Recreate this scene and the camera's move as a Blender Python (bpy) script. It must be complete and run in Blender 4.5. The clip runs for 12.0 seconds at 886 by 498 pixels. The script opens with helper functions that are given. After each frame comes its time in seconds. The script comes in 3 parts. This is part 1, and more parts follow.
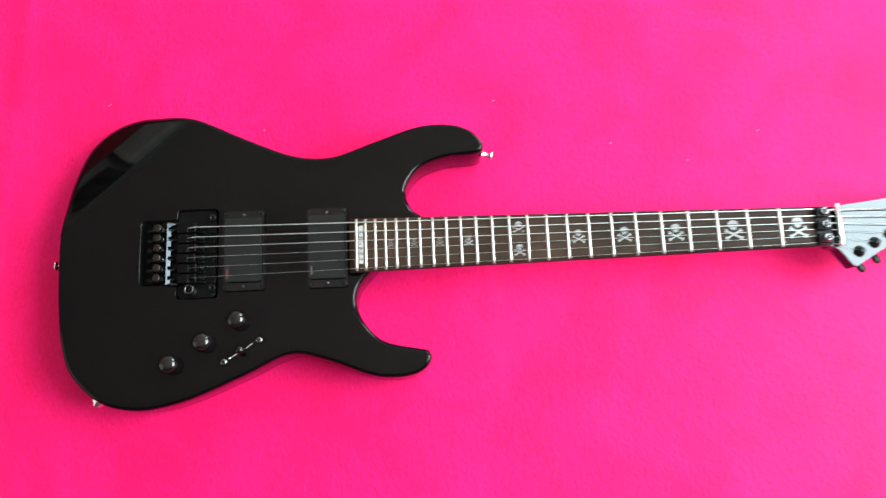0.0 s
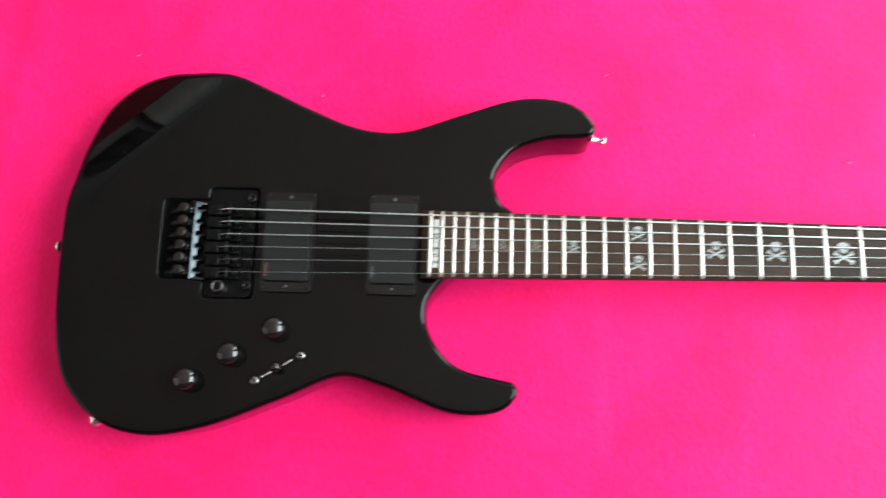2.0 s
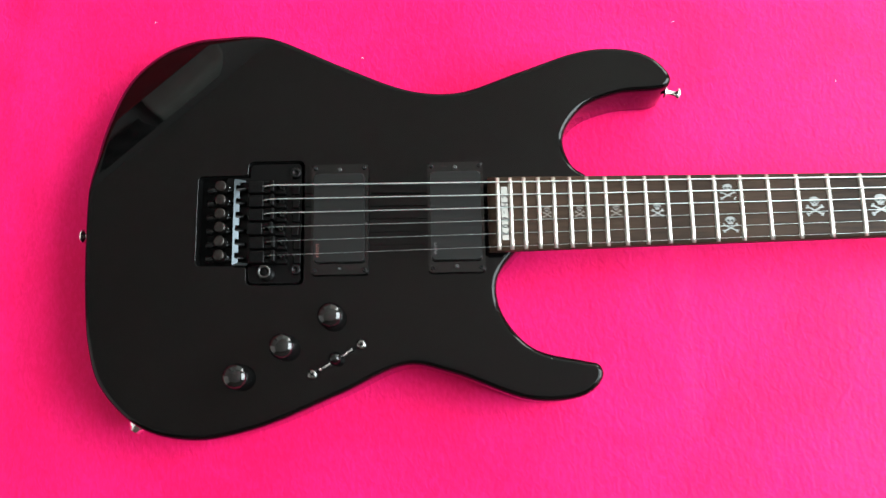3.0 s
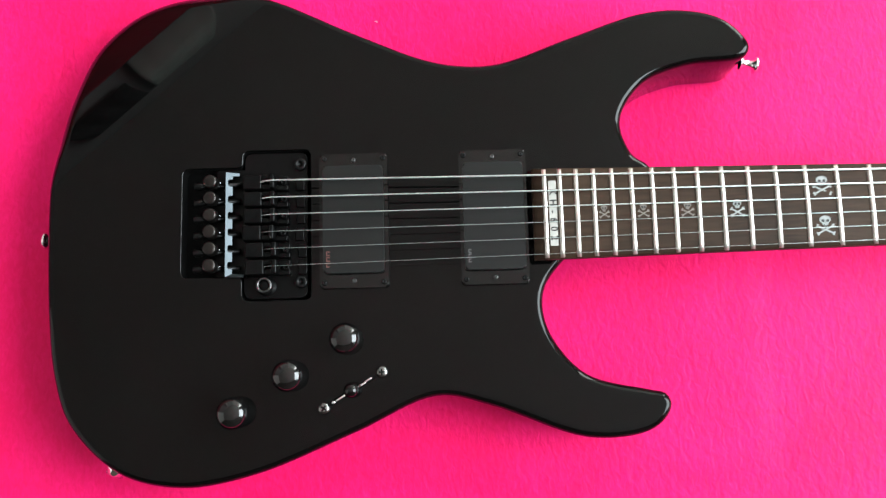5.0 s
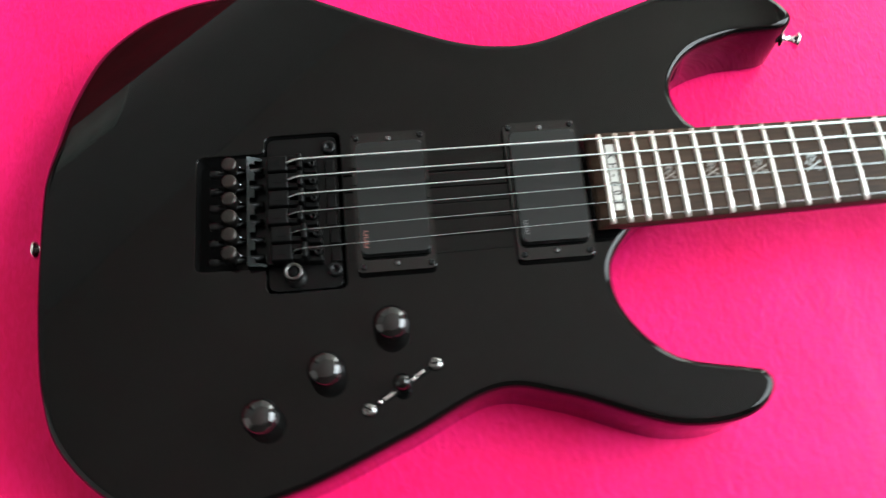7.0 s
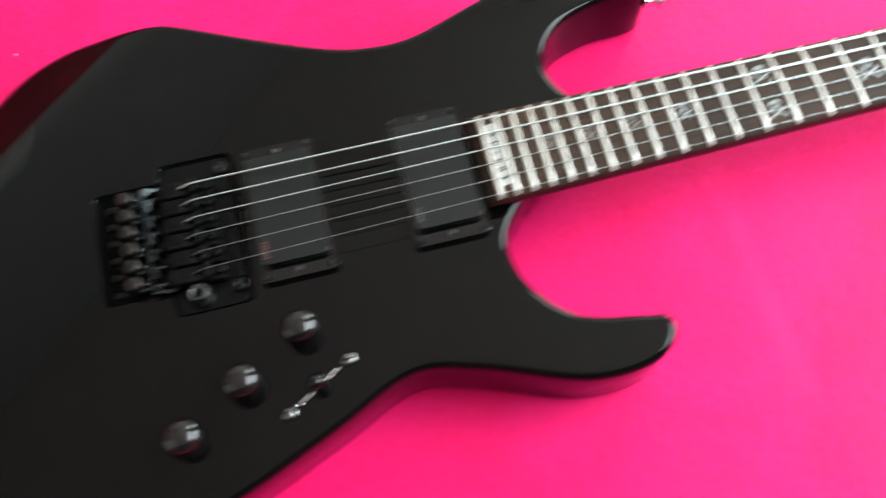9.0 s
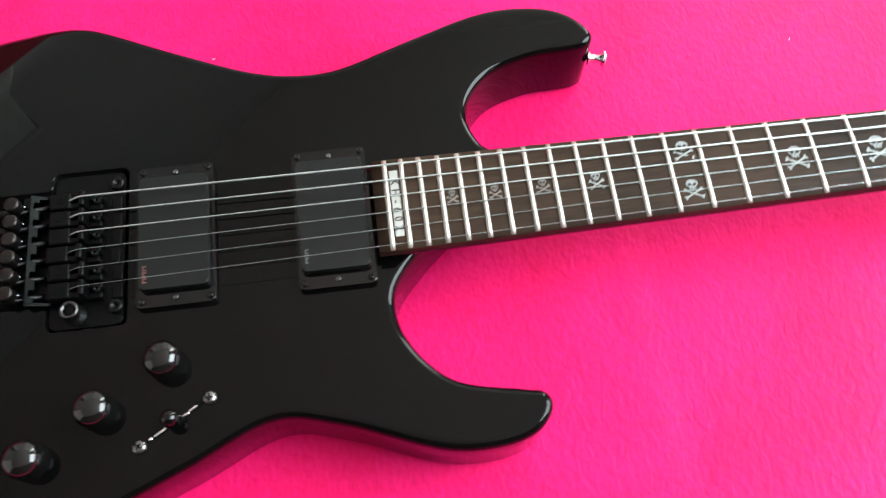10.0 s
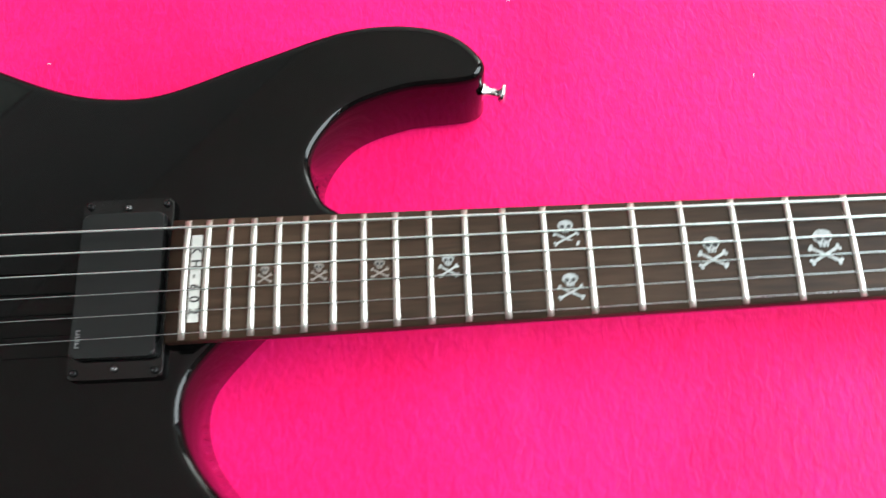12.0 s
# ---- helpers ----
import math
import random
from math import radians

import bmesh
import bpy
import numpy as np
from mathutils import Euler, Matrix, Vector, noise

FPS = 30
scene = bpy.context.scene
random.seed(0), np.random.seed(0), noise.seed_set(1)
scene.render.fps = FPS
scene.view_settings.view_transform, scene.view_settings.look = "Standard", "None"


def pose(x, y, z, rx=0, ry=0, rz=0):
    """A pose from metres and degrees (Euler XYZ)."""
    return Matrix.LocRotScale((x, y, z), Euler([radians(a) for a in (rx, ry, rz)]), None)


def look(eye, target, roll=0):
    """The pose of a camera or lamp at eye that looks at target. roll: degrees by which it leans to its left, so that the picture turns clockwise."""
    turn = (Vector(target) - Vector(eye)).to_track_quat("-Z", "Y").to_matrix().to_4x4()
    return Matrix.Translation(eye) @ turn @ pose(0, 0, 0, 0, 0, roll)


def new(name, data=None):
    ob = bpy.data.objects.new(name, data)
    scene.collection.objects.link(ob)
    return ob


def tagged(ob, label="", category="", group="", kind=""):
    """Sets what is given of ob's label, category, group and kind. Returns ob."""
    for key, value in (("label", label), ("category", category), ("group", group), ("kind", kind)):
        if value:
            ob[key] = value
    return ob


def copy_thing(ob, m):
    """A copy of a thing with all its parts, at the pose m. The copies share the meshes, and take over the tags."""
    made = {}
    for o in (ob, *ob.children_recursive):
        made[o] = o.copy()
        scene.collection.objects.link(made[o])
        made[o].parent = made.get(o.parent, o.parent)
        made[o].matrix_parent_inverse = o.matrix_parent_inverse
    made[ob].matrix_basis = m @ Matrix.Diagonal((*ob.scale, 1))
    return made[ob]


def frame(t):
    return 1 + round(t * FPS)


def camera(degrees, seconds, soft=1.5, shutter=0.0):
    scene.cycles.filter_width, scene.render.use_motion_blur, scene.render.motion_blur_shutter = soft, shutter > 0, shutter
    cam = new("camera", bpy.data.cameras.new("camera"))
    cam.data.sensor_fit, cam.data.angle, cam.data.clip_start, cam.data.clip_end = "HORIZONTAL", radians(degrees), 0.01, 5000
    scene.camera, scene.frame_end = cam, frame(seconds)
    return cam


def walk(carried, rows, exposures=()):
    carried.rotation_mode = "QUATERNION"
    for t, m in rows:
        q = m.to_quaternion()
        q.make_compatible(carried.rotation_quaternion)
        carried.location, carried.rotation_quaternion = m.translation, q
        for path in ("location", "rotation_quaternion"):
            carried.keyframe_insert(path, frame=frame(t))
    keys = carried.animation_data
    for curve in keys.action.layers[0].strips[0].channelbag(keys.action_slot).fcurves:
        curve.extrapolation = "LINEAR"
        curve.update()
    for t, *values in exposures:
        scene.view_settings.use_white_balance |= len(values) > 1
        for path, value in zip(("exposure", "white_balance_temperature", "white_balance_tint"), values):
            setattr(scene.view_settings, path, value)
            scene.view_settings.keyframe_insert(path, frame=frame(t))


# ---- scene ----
cam = camera(55.0, 12.0, soft=1.25, shutter=0.8)
PATH = [
    (0, (0.23, -0.208, 0.928), (0.281, 0.238, -1.021), 4.2),
    (0.5, (0.236, -0.181, 0.875), (0.22, 0.223, -1.084), -4.0),
    (1, (0.228, -0.15, 0.83), (0.221, 0.204, -1.139), -2.3),
    (1.5, (0.231, -0.175, 0.776), (0.23, 0.292, -1.169), -0.2),
    (2, (0.189, -0.164, 0.741), (0.143, 0.288, -1.206), -4.2),
    (2.5, (0.146, -0.161, 0.71), (0.102, 0.237, -1.249), -6.2),
    (3, (0.125, -0.155, 0.673), (0.109, 0.252, -1.285), -3.4),
    (3.2, (0.114, -0.142, 0.664), (0.107, 0.241, -1.299), -2.6),
    (4.8, (0.102, -0.1, 0.588), (0.093, 0.209, -1.388), -3.0),
    (5, (0.099, -0.098, 0.574), (0.094, 0.196, -1.404), -2.5),
    (5.5, (0.09, -0.119, 0.565), (0.094, 0.234, -1.404), -1.1),
    (6, (0.087, -0.145, 0.548), (0.084, 0.312, -1.399), -1.6),
    (6.5, (0.073, -0.187, 0.506), (0.119, 0.452, -1.388), 2.5),
    (7, (0.041, -0.204, 0.48), (0.154, 0.531, -1.377), 3.7),
    (7.2, (0.017, -0.209, 0.465), (0.197, 0.563, -1.371), 4.8),
    (8.65, (0.014, -0.246, 0.475), (0.126, 0.567, -1.349), -8.5),
    (8.8, (0.032, -0.241, 0.478), (0.162, 0.557, -1.351), -6.5),
    (9, (0.08, -0.228, 0.487), (0.257, 0.53, -1.356), -1.1),
    (9.5, (0.135, -0.225, 0.483), (0.288, 0.566, -1.348), 1.0),
    (10, (0.162, -0.212, 0.483), (0.278, 0.564, -1.356), 1.4),
    (10.5, (0.186, -0.195, 0.473), (0.299, 0.568, -1.373), 3.2),
    (11, (0.218, -0.154, 0.44), (0.333, 0.535, -1.434), 3.4),
    (11.5, (0.239, -0.133, 0.422), (0.335, 0.525, -1.464), 2.9),
    (12, (0.285, -0.12, 0.414), (0.25, 0.551, -1.469), -5.5),
]
walk(cam, [(t, look(eye, target, roll)) for t, eye, target, roll in PATH])

# ---------------------------------------------------------------- light
ROOM_W, ROOM_E, ROOM_S, ROOM_N, ROOM_H = -1.9, 1.65, -1.5, 1.9, 2.4
WIN_Y0, WIN_Y1, WIN_Z0, WIN_Z1 = -0.98, 0.75, 0.50, 2.30

world = bpy.data.worlds.new("daylight")
scene.world = world
world.use_nodes = True
sky = world.node_tree.nodes.new("ShaderNodeTexSky")
sky.sky_type, sky.sun_disc, sky.sun_elevation, sky.sun_rotation = "NISHITA", False, radians(40), radians(200)
background = world.node_tree.nodes["Background"]
background.inputs["Strength"].default_value = 0.1
world.node_tree.links.new(sky.outputs[0], background.inputs["Color"])

window_light = bpy.data.lights.new("window_daylight", "AREA")
window_light.shape, window_light.size, window_light.size_y = "RECTANGLE", WIN_Y1 - WIN_Y0, WIN_Z1 - WIN_Z0
window_light.energy, window_light.color = 176.0, (0.86, 0.96, 1.0)
lamp = new("window_daylight", window_light)
# daylight falls in from the sky, so it leans downwards
lamp.matrix_world = look((ROOM_E + 0.50, (WIN_Y0 + WIN_Y1) / 2, 1.52), (ROOM_E + 0.50 - 0.82, (WIN_Y0 + WIN_Y1) / 2 - 0.06, 1.52 - 0.60))

# added tall opening further along this wall; its fill lamp brightens the mirrored ceiling
SLIT_Y0, SLIT_Y1, SLIT_Z0, SLIT_Z1 = 1.28, 1.86, 0.2, 2.2
fill_light = bpy.data.lights.new("ceiling_fill", "AREA")
fill_light.shape, fill_light.size, fill_light.size_y = "RECTANGLE", SLIT_Y1 - SLIT_Y0, SLIT_Z1 - SLIT_Z0
fill_light.energy, fill_light.color = 54.0, (0.94, 1.0, 0.96)
fill_lamp = new("ceiling_fill", fill_light)
fill_lamp.matrix_world = look((ROOM_E + 0.06, (SLIT_Y0 + SLIT_Y1) / 2, 1.25), (0.3, 1.15, 1.75))


# ---------------------------------------------------------------- materials
def material(name, base, rough=0.5, metal=0.0, vary=0.15, grain=(60, 60, 60), bump=0.1, depth=0.0005, coat=0.0, sheen=0.0, spots=0.0):
    """A surface with two scales of variation: broad tone and fine grain, and a relief."""
    m = bpy.data.materials.new(name)
    m.use_nodes = True
    nt = m.node_tree
    b = nt.nodes["Principled BSDF"]
    coord = nt.nodes.new("ShaderNodeTexCoord")
    mapping = nt.nodes.new("ShaderNodeMapping")
    mapping.inputs["Scale"].default_value = grain
    nt.links.new(coord.outputs["Object"], mapping.inputs["Vector"])
    fine = nt.nodes.new("ShaderNodeTexNoise")
    fine.inputs["Scale"].default_value, fine.inputs["Detail"].default_value = 1.0, 6.0
    nt.links.new(mapping.outputs[0], fine.inputs["Vector"])
    broad = nt.nodes.new("ShaderNodeTexNoise")
    broad.inputs["Scale"].default_value, broad.inputs["Detail"].default_value = 9.0, 3.0
    nt.links.new(coord.outputs["Object"], broad.inputs["Vector"])
    add = nt.nodes.new("ShaderNodeMath")
    add.operation = "ADD"
    nt.links.new(fine.outputs["Fac"], add.inputs[0])
    nt.links.new(broad.outputs["Fac"], add.inputs[1])
    ramp = nt.nodes.new("ShaderNodeMapRange")
    ramp.inputs["From Min"].default_value, ramp.inputs["From Max"].default_value = 0.7, 1.3
    nt.links.new(add.outputs[0], ramp.inputs["Value"])
    mix = nt.nodes.new("ShaderNodeMix")
    mix.data_type = "RGBA"
    mix.inputs[6].default_value = (*[c * (1 - vary) for c in base], 1)
    mix.inputs[7].default_value = (*[min(1, c * (1 + vary)) for c in base], 1)
    nt.links.new(ramp.outputs[0], mix.inputs[0])
    nt.links.new(mix.outputs[2], b.inputs["Base Color"])
    gloss = nt.nodes.new("ShaderNodeMapRange")
    gloss.inputs["To Min"].default_value, gloss.inputs["To Max"].default_value = rough * 0.85, min(1, rough * 1.15)
    nt.links.new(fine.outputs["Fac"], gloss.inputs["Value"])
    nt.links.new(gloss.outputs[0], b.inputs["Roughness"])
    b.inputs["Metallic"].default_value = metal
    b.inputs["Coat Weight"].default_value = coat
    b.inputs["Coat Roughness"].default_value = 0.03
    b.inputs["Sheen Weight"].default_value = sheen
    if bump:
        relief = nt.nodes.new("ShaderNodeBump")
        relief.inputs["Strength"].default_value, relief.inputs["Distance"].default_value = bump, depth
        nt.links.new(fine.outputs["Fac"], relief.inputs["Height"])
        nt.links.new(relief.outputs[0], b.inputs["Normal"])
    return m


LACQUER = material("black_lacquer", (0.0013, 0.0013, 0.0013), 0.03, vary=0.3, grain=(14, 14, 14), bump=0.02, depth=0.0004)
# lacquer copy for the headstock, made to reflect more brightly
LIT_HEAD_LACQUER = material("black_lacquer_lit_head", (0.006, 0.006, 0.006), 0.04, vary=0.3, grain=(40, 40, 40), bump=0.04, depth=0.0004)
NECK_BLACK = material("black_neck_finish", (0.006, 0.005, 0.005), 0.2, vary=0.3)
PLASTIC = material("charcoal_plastic", (0.0052, 0.0061, 0.0060), 0.42, vary=0.12, grain=(900, 900, 900), bump=0.08, depth=0.0001)
RING = material("black_ring_plastic", (0.0015, 0.0015, 0.0015), 0.06, vary=0.2, grain=(200, 200, 200), bump=0.02, depth=0.0001)
KNOB = material("black_knob", (0.0030, 0.0030, 0.0030), 0.09, vary=0.2, grain=(420, 420, 420), bump=0.12, depth=0.0002)
BLACK_METAL = material("black_plated_steel", (0.014, 0.014, 0.0145), 0.34, metal=0.85, vary=0.25, grain=(500, 500, 500), bump=0.06, depth=0.0001)
SADDLE_BLACK = material("black_oxide_steel", (0.0025, 0.0025, 0.0026), 0.34, metal=0.3, vary=0.3, grain=(500, 500, 500), bump=0.08, depth=0.0001)
FINE_KNOB = material("worn_black_nickel", (0.035, 0.031, 0.029), 0.3, metal=0.9, vary=0.25, grain=(500, 500, 500), bump=0.06, depth=0.0001)
SMOKED = material("polished_black_nickel", (0.22, 0.235, 0.25), 0.16, metal=1.0, vary=0.15, grain=(300, 300, 300), bump=0.03, depth=0.0001)
CHROME = material("chrome", (0.85, 0.85, 0.86), 0.14, metal=1.0, vary=0.08, grain=(200, 200, 200), bump=0.02, depth=0.0001)
NICKEL = material("nickel_fret_wire", (0.66, 0.64, 0.59), 0.42, metal=1.0, vary=0.1, grain=(900, 200, 900), bump=0.05, depth=0.0001)
STEEL = material("steel_string", (0.66, 0.75, 0.74), 0.42, metal=1.0, vary=0.15, grain=(3000, 300, 300), bump=0.2, depth=0.00008)
PLAIN_STEEL = material("plain_steel_string", (0.46, 0.54, 0.54), 0.36, metal=1.0, vary=0.15, grain=(3000, 300, 300), bump=0.1, depth=0.00005)
SCREW_STEEL = material("worn_screw_steel", (0.20, 0.20, 0.195), 0.25, metal=1.0, vary=0.25, grain=(400, 400, 400), bump=0.1, depth=0.0001)
ROSEWOOD = material("rosewood", (0.027, 0.0155, 0.0092), 0.55, vary=0.55, grain=(45, 420, 420), bump=0.3, depth=0.0003)
PEARL = material("pearl_inlay", (0.31, 0.335, 0.33), 0.22, vary=0.35, grain=(350, 350, 350), bump=0.02, depth=0.0001)
PEARL_DIM = material("smoky_pearl_inlay", (0.19, 0.172, 0.155), 0.3, vary=0.4, grain=(400, 400, 400), bump=0.02, depth=0.0001)
PLATE = material("white_inlay_plate", (0.40, 0.40, 0.37), 0.3, vary=0.12, grain=(300, 300, 300), bump=0.02, depth=0.0001)
# near-black for the recess walls, and for slots and bores as their shade
CAVITY_BLACK = material("matt_black_cavity", (0.002, 0.002, 0.002), 0.8, vary=0.3)
DARK_STEEL = material("dark_steel", (0.10, 0.10, 0.10), 0.32, metal=1.0, vary=0.2)
BLACK_CHROME = material("black_chrome", (0.029, 0.034, 0.037), 0.09, metal=1.0, vary=0.2)
INK = material("black_ink", (0.012, 0.012, 0.012), 0.5, vary=0.2)
RED_PRINT = material("faded_red_print", (0.16, 0.06, 0.05), 0.5, vary=0.2)
PALE_PRINT = material("pale_grey_print", (0.12, 0.12, 0.12), 0.5, vary=0.2)
PLASTER = material("wall_paint", (0.78, 0.79, 0.75), 0.85, vary=0.05, grain=(40, 40, 40), bump=0.2, depth=0.002)
GREY_WALL = material("grey_wall_paint", (0.33, 0.34, 0.33), 0.85, vary=0.06, grain=(40, 40, 40), bump=0.2, depth=0.002)
PALE_WALL = material("pale_grey_wall_paint", (0.345, 0.355, 0.34), 0.85, vary=0.06, grain=(40, 40, 40), bump=0.2, depth=0.002)
# dark wall colour that stands for missing light from the south
DARK_WALL = material("shading_wall_brown", (0.07, 0.055, 0.045), 0.85, vary=0.1, grain=(40, 40, 40), bump=0.2, depth=0.002)
CEILING = material("ceiling_paint", (0.55, 0.56, 0.535), 0.9, vary=0.04, grain=(40, 40, 40), bump=0.2, depth=0.002)
BOARDS = material("floor_boards", (0.30, 0.21, 0.14), 0.5, vary=0.25, grain=(3, 60, 60), bump=0.2, depth=0.001)
MAROON = material("dark_red_added_panel", (0.27, 0.009, 0.026), 0.85, vary=0.35, grain=(9, 9, 30), bump=0.3, depth=0.002)
LINT = material("white_lint", (0.8, 0.76, 0.76), 0.9, vary=0.1)


def cloth_material():
    """Brushed pink fabric: woven fibres, broad tone changes, soft nap."""
    m = material("pink_brushed_fabric", (0.8, 0.0062, 0.11), 0.54, vary=0.1, grain=(400, 175, 400), bump=0.2, depth=0.0010, sheen=0.09)
    b = m.node_tree.nodes["Principled BSDF"]
    for node in m.node_tree.nodes:
        if node.bl_idname == "ShaderNodeTexNoise":
            node.inputs["Detail"].default_value, node.inputs["Distortion"].default_value = 3.5, 0.6
    mix = next(node for node in m.node_tree.nodes if node.bl_idname == "ShaderNodeMix")
    mix.inputs[6].default_value, mix.inputs[7].default_value = (0.76, 0.0053, 0.096, 1), (0.84, 0.0096, 0.147, 1)
    for node in m.node_tree.nodes:
        if node.bl_idname == "ShaderNodeMapRange" and abs(node.inputs["From Min"].default_value - 0.7) < 1e-4:
            node.inputs["From Min"].default_value, node.inputs["From Max"].default_value = 0.8, 1.25
    # tufts of the nap, a few millimetres across
    coord = next(node for node in m.node_tree.nodes if node.bl_idname == "ShaderNodeTexCoord")
    fine_relief = next(node for node in m.node_tree.nodes if node.bl_idname == "ShaderNodeBump")
    stretch = m.node_tree.nodes.new("ShaderNodeMapping")
    stretch.inputs["Scale"].default_value = (210, 120, 160)
    tufts = m.node_tree.nodes.new("ShaderNodeTexNoise")
    tufts.inputs["Scale"].default_value, tufts.inputs["Detail"].default_value, tufts.inputs["Distortion"].default_value = 1.0, 0.8, 0.7
    tuft_relief = m.node_tree.nodes.new("ShaderNodeBump")
    tuft_relief.inputs["Strength"].default_value, tuft_relief.inputs["Distance"].default_value = 0.27, 0.0018
    m.node_tree.links.new(coord.outputs["Object"], stretch.inputs["Vector"])
    m.node_tree.links.new(stretch.outputs[0], tufts.inputs["Vector"])
    m.node_tree.links.new(tufts.outputs["Fac"], tuft_relief.inputs["Height"])
    m.node_tree.links.new(fine_relief.outputs[0], tuft_relief.inputs["Normal"])
    m.node_tree.links.new(tuft_relief.outputs[0], b.inputs["Normal"])
    b.inputs["Sheen Roughness"].default_value = 0.5
    b.inputs["Sheen Tint"].default_value = (1.0, 0.25, 0.4, 1)
    b.inputs["Specular IOR Level"].default_value = 0.32
    b.inputs["Specular Tint"].default_value = (1.0, 0.30, 0.55, 1)
    return m


FABRIC = cloth_material()
ROSEWOOD.node_tree.nodes["Principled BSDF"].inputs["Specular IOR Level"].default_value = 0.16
PALE_DRAPE = material("pale_curtain_cloth", (0.60, 0.67, 0.60), 0.9, vary=0.12, grain=(300, 300, 300), bump=0.2, depth=0.001)
DRAPE = material("dark_curtain_cloth", (0.035, 0.033, 0.032), 0.9, vary=0.2, grain=(300, 300, 300), bump=0.2, depth=0.001)
LACQUER.node_tree.nodes["Principled BSDF"].inputs["Specular IOR Level"].default_value = 0.20
PLASTIC.node_tree.nodes["Principled BSDF"].inputs["Specular IOR Level"].default_value = 0.3
RING.node_tree.nodes["Principled BSDF"].inputs["Specular IOR Level"].default_value = 0.4
KNOB.node_tree.nodes["Principled BSDF"].inputs["Specular IOR Level"].default_value = 0.6
# stronger, bluish reflection put into the headstock's finish to brighten the mirrored window
LIT_HEAD_LACQUER.node_tree.nodes["Principled BSDF"].inputs["Specular IOR Level"].default_value = 0.55
LIT_HEAD_LACQUER.node_tree.nodes["Principled BSDF"].inputs["Specular Tint"].default_value = (0.84, 0.97, 1.0, 1)
SADDLE_BLACK.node_tree.nodes["Principled BSDF"].inputs["Specular IOR Level"].default_value = 0.16
CAVITY_BLACK.node_tree.nodes["Principled BSDF"].inputs["Specular IOR Level"].default_value = 0.08


# ---------------------------------------------------------------- mesh tools
def part(name, bm, mat, parent, label="", loc=None, smooth=True, flat_z=False):
    """Links a bmesh as one mesh object under a thing or a part. mat: a material or a list of them."""
    bmesh.ops.recalc_face_normals(bm, faces=bm.faces)
    for f in bm.faces:
        f.smooth = smooth and not (flat_z and abs(f.normal.z) > 0.985)
    data = bpy.data.meshes.new(name)
    bm.to_mesh(data)
    bm.free()
    for one in (mat if isinstance(mat, list) else [mat]):
        data.materials.append(one)
    return linked(name, data, parent, loc, label)


def linked(name, data, parent, loc=None, label="", turn=0.0):
    """An object on mesh data that may be shared."""
    ob = new(name, data)
    if parent:
        ob.parent = parent
    if loc is not None:
        ob.location = loc
    ob.rotation_euler = (0, 0, radians(turn))
    return tagged(ob, label) if label else ob


def soften(bm, width, segments=2, angle=35):
    edges = [e for e in bm.edges if len(e.link_faces) == 2 and e.calc_face_angle(0) > radians(angle)]
    bmesh.ops.bevel(bm, geom=edges, offset=width, segments=segments, affect="EDGES", profile=0.5, clamp_overlap=True)
    return bm


def box(x0, x1, y0, y1, z0, z1, soft=0.0, segments=2, bm=None):
    own = bmesh.new()
    bmesh.ops.create_cube(own, size=1, matrix=Matrix.Translation(((x0 + x1) / 2, (y0 + y1) / 2, (z0 + z1) / 2))
                          @ Matrix.Diagonal((x1 - x0, y1 - y0, z1 - z0, 1)))
    if soft:
        soften(own, soft, segments)
    return own if bm is None else joined(bm, own)


def joined(bm, other, m=None):
    """Adds other to bm, and frees other."""
    if m is not None:
        bmesh.ops.transform(other, matrix=m, verts=other.verts)
    data = bpy.data.meshes.new("piece")
    other.to_mesh(data)
    other.free()
    bm.from_mesh(data)
    bpy.data.meshes.remove(data)
    return bm


def lathe(profile, segments=28):
    """A body of revolution about z from (radius, height) pairs."""
    bm = bmesh.new()
    rings = []
    for r, z in profile:
        if r < 1e-6:
            rings.append([bm.verts.new((0, 0, z))])
        else:
            rings.append([bm.verts.new((r * math.cos(a), r * math.sin(a), z)) for a in (2 * math.pi * k / segments for k in range(segments))])
    for a, b in zip(rings, rings[1:]):
        for k in range(segments):
            j = (k + 1) % segments
            if len(a) == 1 and len(b) > 1:
                bm.faces.new((a[0], b[k], b[j]))
            elif len(b) == 1 and len(a) > 1:
                bm.faces.new((a[k], a[j], b[0]))
            elif len(a) > 1:
                bm.faces.new((a[k], a[j], b[j], b[k]))
    return bm


def rounded(points, radius, steps=4):
    """A polygon with its corners rounded."""
    out, n = [], len(points)
    for k in range(n):
        p, a, b = Vector(points[k]), Vector(points[k - 1]), Vector(points[(k + 1) % n])
        u, v = (a - p).normalized(), (b - p).normalized()
        r = min(radius, (a - p).length * 0.45, (b - p).length * 0.45)
        for s in range(steps + 1):
            t = s / steps
            out.append(p + u * r * (1 - t) ** 2 + v * r * t ** 2)
    return out


def slab(points, z0, z1, soft=0.0, segments=2):
    """A plate with the given outline in plan."""
    bm = bmesh.new()
    low = [bm.verts.new((p[0], p[1], z0)) for p in points]
    high = [bm.verts.new((p[0], p[1], z1)) for p in points]
    bm.faces.new(low)
    top = bm.faces.new(high)
    for k in range(len(points)):
        j = (k + 1) % len(points)
        bm.faces.new((low[k], low[j], high[j], high[k]))
    if soft:
        bmesh.ops.bevel(bm, geom=list(top.edges), offset=soft, segments=segments, affect="EDGES", profile=0.5)
    return bm


